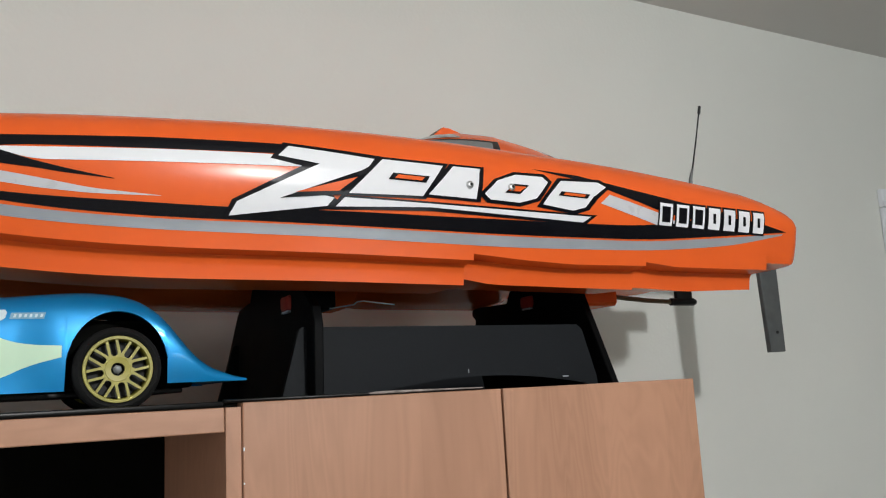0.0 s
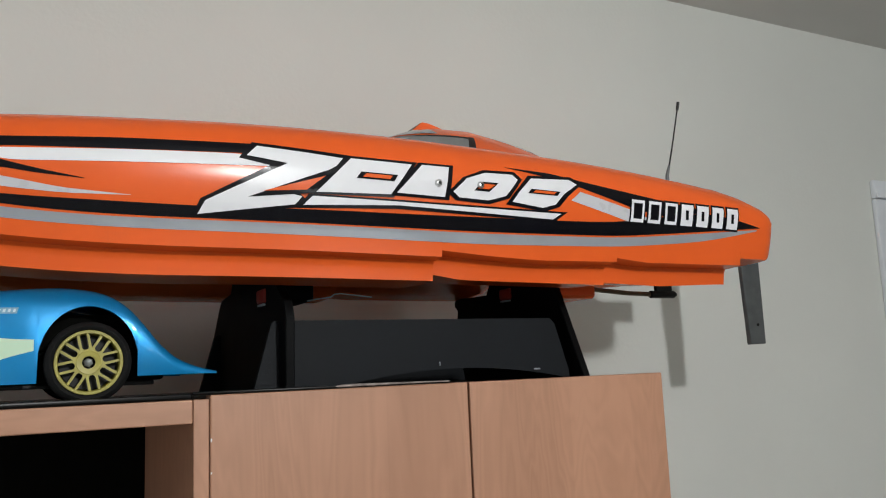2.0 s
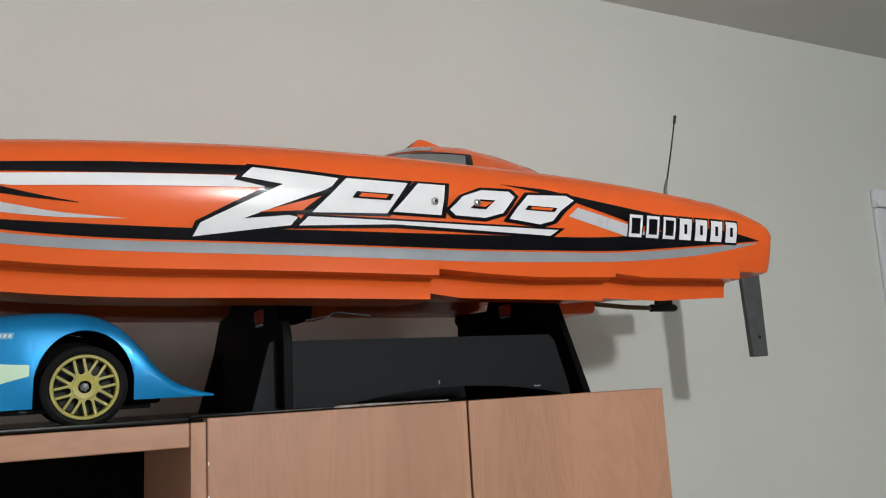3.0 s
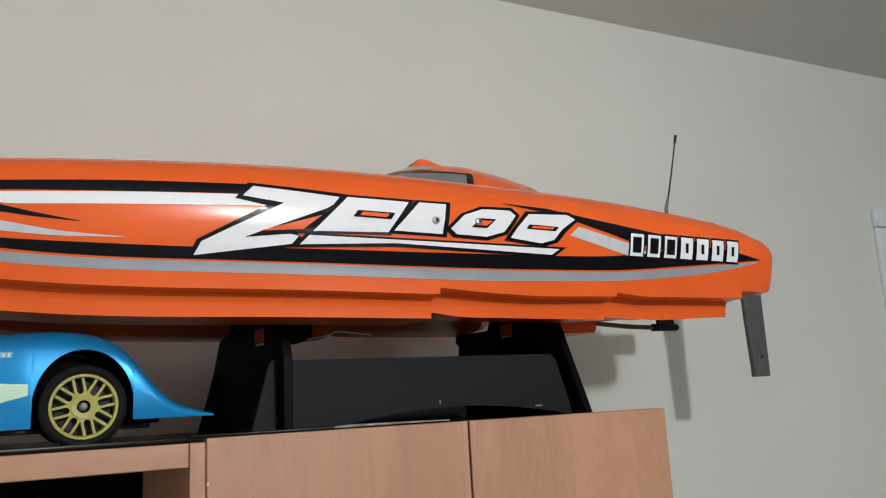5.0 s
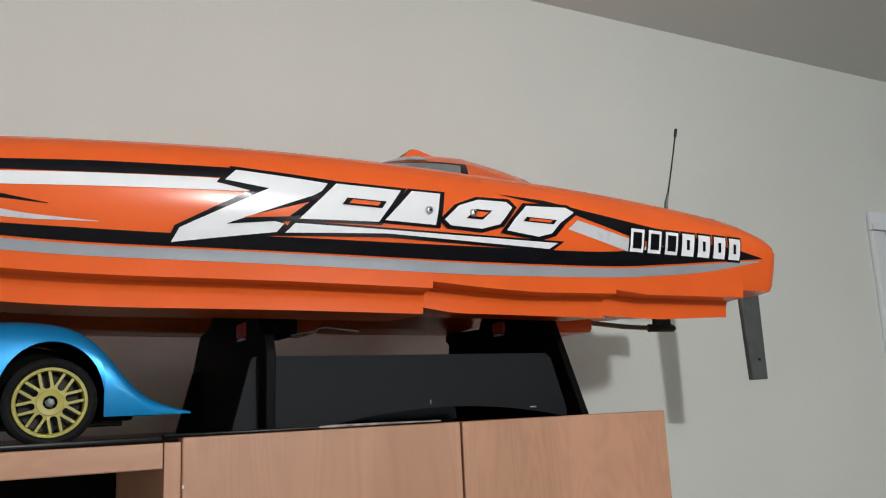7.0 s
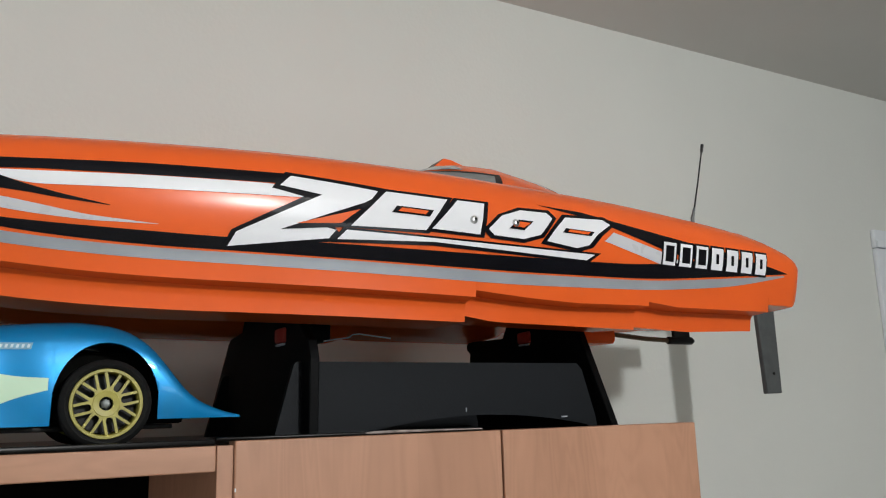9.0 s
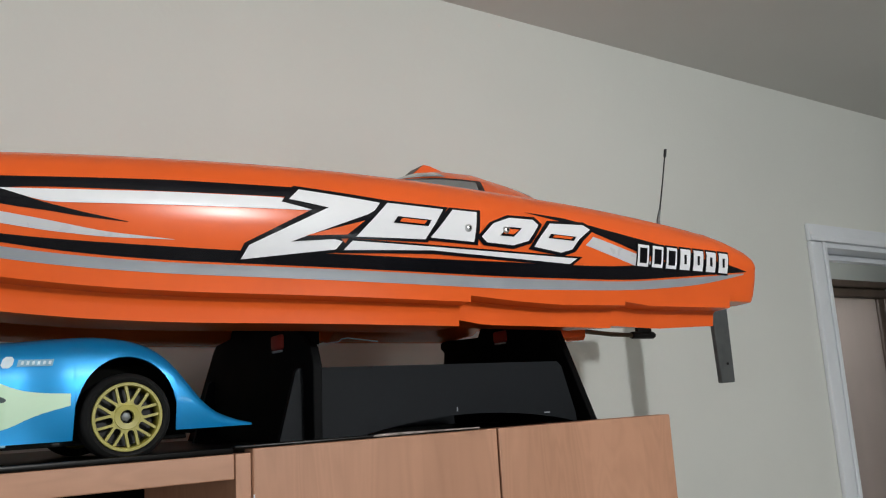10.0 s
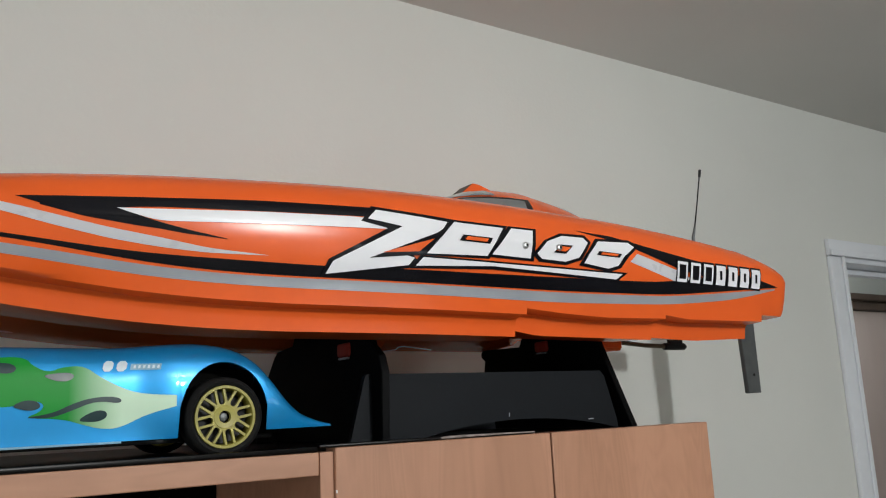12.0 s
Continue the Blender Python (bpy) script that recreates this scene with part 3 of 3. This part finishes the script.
CH = (1.976, 2.012, 2.023, 2.028, 2.029, 2.021, 2.012, 1.988, 1.970)


def canopy_w(x):
    return 0.118 * math.sqrt(max(0.02, 1 - ((x - 0.48) / 0.23) ** 2)) ** 0.7


def canopy_y(x, z):
    h = lerp(x, CX, CH) - 1.968
    return centre(x) - canopy_w(x) * max(0.0, 1 - (z - 1.968) / h) ** 0.4


cbm = bmesh.new()
rings = []
for i in range(45):
    x = 0.336 + 0.353 * i / 44
    h, w = lerp(x, CX, CH) - 1.968, canopy_w(x)
    rings.append([(x, centre(x) + w * v, 1.966 + (h + 0.002) * (1 - abs(v) ** 2.5)) for v in [-1 + j / 12 for j in range(25)]])
loft(cbm, rings, closed=True)
canopy = part("canopy", cbm, ORANGE, boat, "orange cockpit canopy with smoked side window", 50)
fin = bmesh.new()
prism(fin, [(0.419, 2.021), (0.4405, 2.039), (0.449, 2.0383), (0.472, 2.0315), (0.505, 2.0235), (0.505, 2.018), (0.445, 2.018)], centre(0.45) - 0.014, centre(0.45) + 0.014)
part("air_scoop", fin, ORANGE, canopy)
mouth = bmesh.new()
prism(mouth, [(0.4176, 2.0210), (0.4390, 2.0385), (0.4410, 2.0375), (0.4210, 2.0200)], centre(0.45) - 0.0125, centre(0.45) + 0.0125)
part("scoop_mouth", mouth, DARKW, canopy, "black opening of the scoop")


def canopy_strip(name, x0, x1, lo, hi, material, lift, label, rake=0.0):
    """A strip on the near canopy side between heights given as functions of x; rake leans its rear end."""
    bm = bmesh.new()
    n, rows = 24, []
    for i in range(n + 1):
        x = x0 + (x1 - x0) * i / n
        a, b = lo(x), hi(x)
        row = []
        for j in range(7):
            z, u = a + (b - a) * j / 6, x - rake * i / n * (1 - j / 6)
            row.append(bm.verts.new((u, canopy_y(u, z) - lift, z)))
        rows.append(row)
    for r, s in zip(rows, rows[1:]):
        for j in range(6):
            bm.faces.new((r[j], s[j], s[j + 1], r[j + 1]))
    return part(name, bm, material, canopy, label)


def win_top(x):
    return min(2.0045, 1.976 + (lerp(x, CX, CH) - 1.976) * 0.78)


canopy_strip("window_frame", 0.352, 0.469, lambda x: 1.972, win_top, BLACKV, 0.0008, "black window surround", 0.017)
canopy_strip("window", 0.362, 0.459, lambda x: 1.973, lambda x: win_top(x) - 0.0035, SMOKE, 0.0016, "smoked grey side window", 0.017)
canopy_strip("windscreen", 0.350, 0.428, lambda x: win_top(x) + 0.003, lambda x: lerp(x, CX, CH) - 0.0006, SMOKE, 0.0008, "smoked grey windscreen")
canopy_strip("vent_line", 0.505, 0.615, lambda x: 2.0100 - 0.19 * (x - 0.51), lambda x: 2.0112 - 0.160 * (x - 0.51), BLACKV, 0.0012, "dark line along the fairing")

# aerial
bm = bmesh.new()
tube(bm, [(0.711, 0.690, 1.950), (0.712, 0.690, 1.972), (0.7165, 0.690, 1.985)], [0.0028, 0.0022, 0.0014], 10)
aerial = part("aerial_spring", bm, ALU, boat, "small steel spring base")
bm = bmesh.new()
tube(bm, [(0.7165, 0.690, 1.984), (0.727, 0.690, 2.020), (0.7365, 0.690, 2.055), (0.7370, 0.690, 2.056), (0.7393, 0.690, 2.0655), (0.7395, 0.690, 2.066)], [0.0010, 0.0009, 0.0009, 0.0018, 0.0018, 0.0006], 8)
part("aerial_whip", bm, BLACKP, aerial, "thin black whip aerial")

# rudder and drive
RY = 0.835
bm = bmesh.new()
rud = [(0.974, 1.936), (1.013, 1.936), (1.0125, 1.773), (0.981, 1.7725)]
prism(bm, [(x, z) for x, z in rud], RY - 0.004, RY + 0.004)
bmesh.ops.bevel(bm, geom=bm.edges[:], offset=0.0012, segments=1, affect="EDGES")
rudder = part("rudder", bm, ALU, boat, "flat grey metal rudder blade")
bm = bmesh.new()
box(bm, 0.820, 0.915, RY - 0.010, RY + 0.010, 1.874, 1.902, 0.002)
box(bm, 0.826, 0.992, RY - 0.006, RY + 0.006, 1.928, 1.942, 0.002)
box(bm, 0.826, 0.838, RY - 0.006, RY + 0.006, 1.9005, 1.9285, 0.001)
part("rudder_bracket", bm, ALU, rudder)
bm = bmesh.new()
tube(bm, [(0.998, RY - 0.0041, 1.801), (0.998, RY - 0.0052, 1.801)], [0.0022, 0.0022], 8)
part("pin", bm, BLACKP, rudder)
bm = bmesh.new()
tube(bm, [(0.56, 0.83, 1.870), (0.64, 0.83, 1.858), (0.70, 0.83, 1.8505), (0.755, 0.83, 1.846), (0.800, 0.83, 1.8445), (0.815, 0.83, 1.8445)], [0.0032] * 6, 10)
BRASS = mat("tarnished_brass", (0.16, 0.12, 0.075), 0.4, metal=0.7, vary=0.2, scale=80)
shaft = part("propeller_shaft", bm, BRASS, boat, "bent steel drive shaft tube")
bm = bmesh.new()
tube(bm, [(0.795, 0.83, 1.8445), (0.797, 0.83, 1.8445), (0.838, 0.83, 1.8445), (0.842, 0.83, 1.8445)], [0.003, 0.0052, 0.0052, 0.003], 12)
box(bm, 0.806, 0.834, 0.827, 0.833, 1.847, 1.873, 0.001)
part("strut", bm, BLACKP, shaft, "dark bearing strut")

# ---------------------------------------------------------------- boat stand
stand = thing("boat_stand", (0.4, 0.81, SZ), "black board stand cradling the model boat", "stand")


def cross_plate(x, w, near, far):
    """An upright plate across the boat with splayed feet, its top raised inside the tunnel between the hulls."""
    pts = [*near, (0.745, 1.852), (0.752, 1.862), (0.872, 1.862), (0.880, 1.846), *far, (1.030, SZ)]
    bm = bmesh.new()
    a = [bm.verts.new((x, y, z)) for y, z in pts]
    b = [bm.verts.new((x + w, y, z)) for y, z in pts]
    bm.faces.new(a), bm.faces.new(b[::-1])
    for i in range(len(pts)):
        j = (i + 1) % len(pts)
        bm.faces.new((a[j], a[i], b[i], b[j]))
    bmesh.ops.bevel(bm, geom=bm.edges[:], offset=0.0009, segments=1, affect="EDGES")
    return part("cross_plate", bm, STAND, stand)


cross_plate(0.2400, 0.0085, [(0.681, SZ), (0.678, 1.806), (0.684, 1.822), (0.712, 1.842)], [(0.926, 1.844), (0.934, 1.838)])
cross_plate(0.5675, 0.0085, [(0.685, SZ), (0.734, 1.847)], [(0.962, 1.850), (0.968, 1.846), (0.968, 1.839), (0.958, 1.834), (0.964, 1.803)])


def side_board(y, arched):
    """A long board slotted into both plates; its ends lean in, and the front one is arched at the bottom."""
    arch = [(0.290 + 0.264 * i / 20, SZ + 0.0150 * math.sin(math.pi * i / 20) ** 0.8 + 0.0001) for i in range(21)] if arched else []
    pts = [(0.2160, SZ), *arch, (0.5580, SZ), (0.5570, 1.750), (0.5420, 1.7990), (0.5360, 1.8045), (0.2360, 1.8045), (0.2330, 1.802)]
    bm = bmesh.new()
    prism(bm, pts, y, y + 0.006)
    return part("side_board", bm, BOARD, stand, "satin blue-black board")


side_board(0.6985, True)
side_board(0.9300, False)
for x, y, z in ((0.2395, 0.752, 1.832), (0.5670, 0.833, 1.8440)):
    bm = bmesh.new()
    box(bm, x - 0.003, x + 0.004, y - 0.0125, y + 0.0125, z - 0.0075, z + 0.0065, 0.0028)
    pad = part("pad", bm, REDP, stand, "small red rubber pad set in the plate")
    # pale strip at the pad's foot, a glint put into colour
    bm = bmesh.new()
    box(bm, x - 0.0025, x + 0.003, y - 0.010, y + 0.010, z - 0.0098, z - 0.0078, 0.0006)
    part("pad_glint", bm, PALEV, pad, "pale strip painting the glint below the pad")
# foam blocks under the hull, beside each plate
for x0, x1, y0, y1, z0, z1 in ((0.2488, 0.314, 0.815, 0.875, 1.8330, 1.8610),):
    bm = bmesh.new()
    box(bm, x0, x1, y0, y1, z0, z1, 0.004)
    part("foam_block", bm, STAND, stand, "black foam block under the hull")
# pale wire under the tunnel
bm = bmesh.new()
tube(bm, [(0.306, 0.816, 1.8335), (0.316, 0.81, 1.8350), (0.327, 0.80, 1.8362), (0.331, 0.80, 1.8392), (0.338, 0.80, 1.8400), (0.352, 0.80, 1.8385), (0.374, 0.80, 1.8362)], [0.0007] * 7, 6)
part("water_line", bm, WHITEV, boat, "thin pale tube under the hull")
# two small pale strips painting the glints on the front board's arch
for x, z, w, h in ((0.402, 1.7585, 0.0010, 0.004), (0.5165, 1.7508, 0.0075, 0.0014)):
    bm = bmesh.new()
    box(bm, x - w / 2, x + w / 2, 0.6978, 0.6988, z, z + h, 0.0003)
    part("glint", bm, GREYV, stand, "pale painted glint on the arched edge")

# ---------------------------------------------------------------- car
car = thing("model_car", (-0.03, 0.72, SZ), "pearl blue racing model car with green flames", "model car")
KX = (-0.27, -0.24, -0.18, -0.08, 0.0, 0.036, 0.06, 0.085, 0.100, 0.111, 0.1205, 0.1295, 0.1385, 0.152, 0.163, 0.174)
KZ = (1.775, 1.795, 1.817, 1.8255, 1.8245, 1.8275, 1.8285, 1.8255, 1.8180, 1.8075, 1.7935, 1.7820, 1.7740, 1.7670, 1.7637, 1.7612)
WX, WZ, AR = 0.077, 1.7712, 0.0346
CY0, CY1 = 0.632, 0.832


def car_top(x):
    return soft(x, KX, KZ, 0.009 if x < 0.160 else 0.002)


def car_low(x):
    z = 1.7565 if x < WX else 1.7595
    for wx in (WX, -0.183):
        if abs(x - wx) < AR:
            z = max(z, WZ + math.sqrt(AR * AR - (x - wx) ** 2) * 1.20)
    return z


def car_y(x, z):
    """Near side of the car's shell: upright, rolling over into the top."""
    t = car_top(x)
    r = min(soft(x, (0.088, 0.126), (0.016, 0.009), 0.012), 0.6 * (t - 1.7565))
    u = max(0.0, (z - (t - r)) / r)
    pull = 0.0 if x < 0.10 else 0.012 * ((x - 0.10) / 0.07) ** 2
    waist = max(0.0, min(1.0, (0.040 - x) / 0.030))
    pull += 0.0030 * waist * waist * (3 - 2 * waist) * min(1.0, max(0.0, (z - 1.7565) / 0.012))
    crown = 0.0048 * ((z - 1.786) / 0.030) ** 2
    return CY0 + pull + crown + 0.002 + r * (1 - math.sqrt(max(0.0, 1 - min(1.0, u) ** 2)))


bm = bmesh.new()
rows = []
xs = sorted({round(-0.27 + 0.444 * i / 150, 5) for i in range(151)} | {WX - AR, WX + AR, WX - AR + 0.0005, WX + AR - 0.0005, 0.173})
for x in xs:
    lo, hi = car_low(x), car_top(x)
    lo = min(lo, hi - 0.0008)
    zm = max(lo + 0.0002, min(1.8115, hi - 0.008))
    levels = [lo + (zm - lo) * j / 5 for j in range(5)] + [zm + (hi - zm) * j / 8 for j in range(9)]
    near = [(x, car_y(x, z), z) for z in levels]
    mid = near[-1][1]
    dip = -0.010 * max(0.0, min(1.0, (0.14 - x) / 0.05)) if x > -0.10 else 0.012 * min(1, (-0.10 - x) / 0.08) * max(0, min(1, (x + 0.27) / 0.05))
    top = [(x, mid + (CY1 + CY0 - 2 * mid) * j / 10, hi + dip * math.sin(math.pi * j / 10)) for j in range(1, 10)]
    far = [(x, CY0 + CY1 - y, z) for _, y, z in near[::-1]]
    rows.append([bm.verts.new(p) for p in near + top + far])
for a, b in zip(rows, rows[1:]):
    for j in range(len(a) - 1):
        bm.faces.new((a[j], a[j + 1], b[j + 1], b[j]))
shell = part("body", bm, BLUE, car, "pearl blue polycarbonate body shell", 60)
thick = shell.modifiers.new("thickness", "SOLIDIFY")
thick.thickness, thick.offset = 0.0012, -1.0


def car_decal(name, outline, material, lift, label=""):
    bm = bmesh.new()
    bm.faces.new([bm.verts.new((x, 0, z)) for x, z in outline])
    bm.normal_update()
    bmesh.ops.triangulate(bm, faces=bm.faces)
    xs, zs = [p[0] for p in outline], [p[1] for p in outline]
    for lo, hi, gap, axis in ((min(xs), max(xs), 0.006, 0), (min(zs), max(zs), 0.004, 2)):
        for i in range(1, int((hi - lo) / gap) + 1):
            co, no = [0, 0, 0], [0, 0, 0]
            co[axis], no[axis] = lo + i * gap, 1
            bmesh.ops.bisect_plane(bm, geom=bm.verts[:] + bm.edges[:] + bm.faces[:], plane_co=co, plane_no=no)
    for v in bm.verts:
        v.co.y = car_y(v.co.x, v.co.z) - lift
    return part(name, bm, material, shell, label, 60)


def rounded(pts, times=2):
    """Corner cutting, for flowing outlines."""
    for _ in range(times):
        out = []
        for a, b in zip(pts, pts[1:] + pts[:1]):
            out += [(a[0] * 0.75 + b[0] * 0.25, a[1] * 0.75 + b[1] * 0.25), (a[0] * 0.25 + b[0] * 0.75, a[1] * 0.25 + b[1] * 0.75)]
        pts = out
    return pts


car_decal("flame", rounded([(0.0400, 1.7880), (0.0400, 1.7881), (0.022, 1.7890), (0.006, 1.7920), (-0.013, 1.8020), (-0.024, 1.8105), (-0.038, 1.8100), (-0.047, 1.8060), (-0.057, 1.8105), (-0.062, 1.8170), (-0.078, 1.8172), (-0.120, 1.8120), (-0.150, 1.8060),
                            (-0.120, 1.7930), (-0.090, 1.7850), (-0.076, 1.7828), (-0.066, 1.7840), (-0.054, 1.7870), (-0.049, 1.7835), (-0.052, 1.7790), (-0.062, 1.7752), (-0.038, 1.7740), (-0.023, 1.7690), (-0.012, 1.7658), (0.001, 1.7658), (0.019, 1.7748), (0.0400, 1.7800), (0.0400, 1.7801)]), FLAME, 0.0005, "green flame fading to pale mint")
for drop in ([(-0.052, 1.8040), (-0.042, 1.8055), (-0.034, 1.8060), (-0.030, 1.8035), (-0.034, 1.7995), (-0.043, 1.7998)], [(-0.028, 1.7725), (-0.018, 1.7785), (-0.010, 1.7790), (-0.0075, 1.7750), (-0.012, 1.7712), (-0.022, 1.7710)],
             [(-0.084, 1.8130), (-0.071, 1.8130), (-0.0665, 1.8090), (-0.071, 1.8050), (-0.084, 1.8070)], [(-0.070, 1.7835), (-0.062, 1.7875), (-0.054, 1.7868), (-0.051, 1.7825), (-0.056, 1.7800), (-0.063, 1.7810)]):
    car_decal("flame_gap", rounded(drop), NAVY, 0.0010, "dark teal teardrop gap in the flame")
car_decal("flame_line", rounded([(-0.064, 1.7755), (-0.045, 1.7775), (-0.031, 1.7842), (-0.020, 1.7876), (-0.007, 1.7886), (0.0015, 1.7868), (0.0005, 1.7832), (-0.011, 1.7850), (-0.020, 1.7842), (-0.031, 1.7795), (-0.045, 1.7745)]), NAVY, 0.0009, "dark outline of a flame tongue")
# small sponsor marks: two rounded white blocks and a faded bar
for x0 in (-0.0125, -0.0030):
    car_decal("sponsor_block", rounded([(x0, 1.8062), (x0 + 0.0070, 1.8062), (x0 + 0.0092, 1.8140), (x0 + 0.0022, 1.8140)], 1), SPONSOR, 0.0006, "small white sticker block")
car_decal("sponsor_bar", [(0.0070, 1.8072), (0.0285, 1.8072), (0.0298, 1.8118), (0.0082, 1.8118)], PALE, 0.0006, "small faded sticker bar")
for i in range(6):
    x0 = 0.0094 + 0.0033 * i
    car_decal("sponsor_dash", [(x0, 1.8083), (x0 + 0.0016, 1.8083), (x0 + 0.0022, 1.8107), (x0 + 0.0006, 1.8107)], SPONSOR, 0.0010, "tiny white dash")
# clear plastic edge of the shell along the sill
slab("sill_edge", PALE, shell, -0.24, 0.002, CY0 + 0.0045, CY0 + 0.0065, 1.7550, 1.7566, 0.0004, "pale clear plastic edge")

# chassis pan under the shell
bm = bmesh.new()
box(bm, -0.26, 0.128, CY0 + 0.035, CY1 - 0.035, 1.7525, 1.7560, 0.001)
part("chassis", bm, BLACKP, car, "flat black chassis plate")
# added black blocks that stop light showing through the wheel arches
bm = bmesh.new()
box(bm, -0.25, 0.135, CY0 + 0.030, CY1 - 0.030, 1.7562, 1.7800, 0.003)
box(bm, -0.22, 0.112, CY0 + 0.032, CY1 - 0.032, 1.7801, 1.8080, 0.003)
part("inner_dark_block", bm, VOID, car, "added black block for the dark inside the shell")


def wheel(x, side):
    """A mesh-spoked gold wheel in a slick tyre, facing the side given."""
    s = -1 if side == "near" else 1
    face = CY0 + 0.001 if s < 0 else CY1 - 0.001
    r_rim, r_tyre = 0.0243, WZ - 0.0006 - SZ

    def ring(r, dy, n=48):
        return [(x + r * math.cos(2 * math.pi * i / n), face - s * dy, WZ - 0.0006 + r * math.sin(2 * math.pi * i / n)) for i in range(n)]
    bm = bmesh.new()
    prof = [(0.0238, 0.0005), (0.0235, 0.0), (0.0217, 0.0), (0.0212, 0.001), (0.0209, 0.006), (0.0209, 0.024), (0.0232, 0.025), (0.0238, 0.0245)]
    loft(bm, [ring(r, d) for r, d in prof], cap=False)
    loft(bm, [ring(r, d, 20) for r, d in ((0.0047, 0.0014), (0.0086, 0.0010), (0.0093, 0.0018), (0.0093, 0.006), (0.0047, 0.006), (0.0047, 0.0014))], cap=False)
    rim = part("wheel", bm, GOLD, car, "matt gold mesh-spoked wheel with black tyre", 30)
    for k in range(8):
        a = 2 * math.pi * (k + 0.27) / 8
        sp = bmesh.new()
        # two parallel arms that leave the hub together, round a long slot
        ypts = [(0.0078, -0.0042), (0.0214, -0.0043), (0.0214, -0.0024), (0.0116, -0.0024), (0.0104, -0.0019), (0.0097, -0.0009), (0.0097, 0.0009), (0.0104, 0.0019), (0.0116, 0.0024), (0.0214, 0.0024), (0.0214, 0.0043), (0.0078, 0.0042)]
        turned = [(x + u * math.cos(a) - v * math.sin(a), WZ - 0.0006 + u * math.sin(a) + v * math.cos(a)) for u, v in ypts]
        prism(sp, turned, face - s * (0.0014 + 0.00015 * (k % 2)), face - s * 0.0046)
        part("spoke", sp, GOLD, rim)
    bm = bmesh.new()
    tp = [(0.0239, 0.0015), (0.0246, 0.0002), (0.0266, -0.0008), (r_tyre - 0.0022, 0.0006), (r_tyre - 0.0006, 0.0022), (r_tyre, 0.005), (r_tyre, 0.021), (r_tyre - 0.002, 0.0250), (0.0239, 0.0255)]
    loft(bm, [ring(r, d, 56) for r, d in tp], cap=False)
    part("tyre", bm, TYRE, rim, "slick black rubber tyre", 40)
    bm = bmesh.new()
    tube(bm, [(x, face - s * 0.0090, WZ - 0.0006), (x, face - s * 0.0055, WZ - 0.0006), (x, face - s * 0.0051, WZ - 0.0006)], [0.0034, 0.0034, 0.0026], 6)
    part("wheel_nut", bm, ALU, rim, "dull steel hexagon nut")
    bm = bmesh.new()
    loft(bm, [ring(0.0200, 0.011, 24), ring(0.0200, 0.013, 24)])
    part("hub_disc", bm, BLACKP, rim, "dark inner hub")
    return rim


for wx in (WX, -0.183):
    for side in ("near", "far"):
        wheel(wx, side)
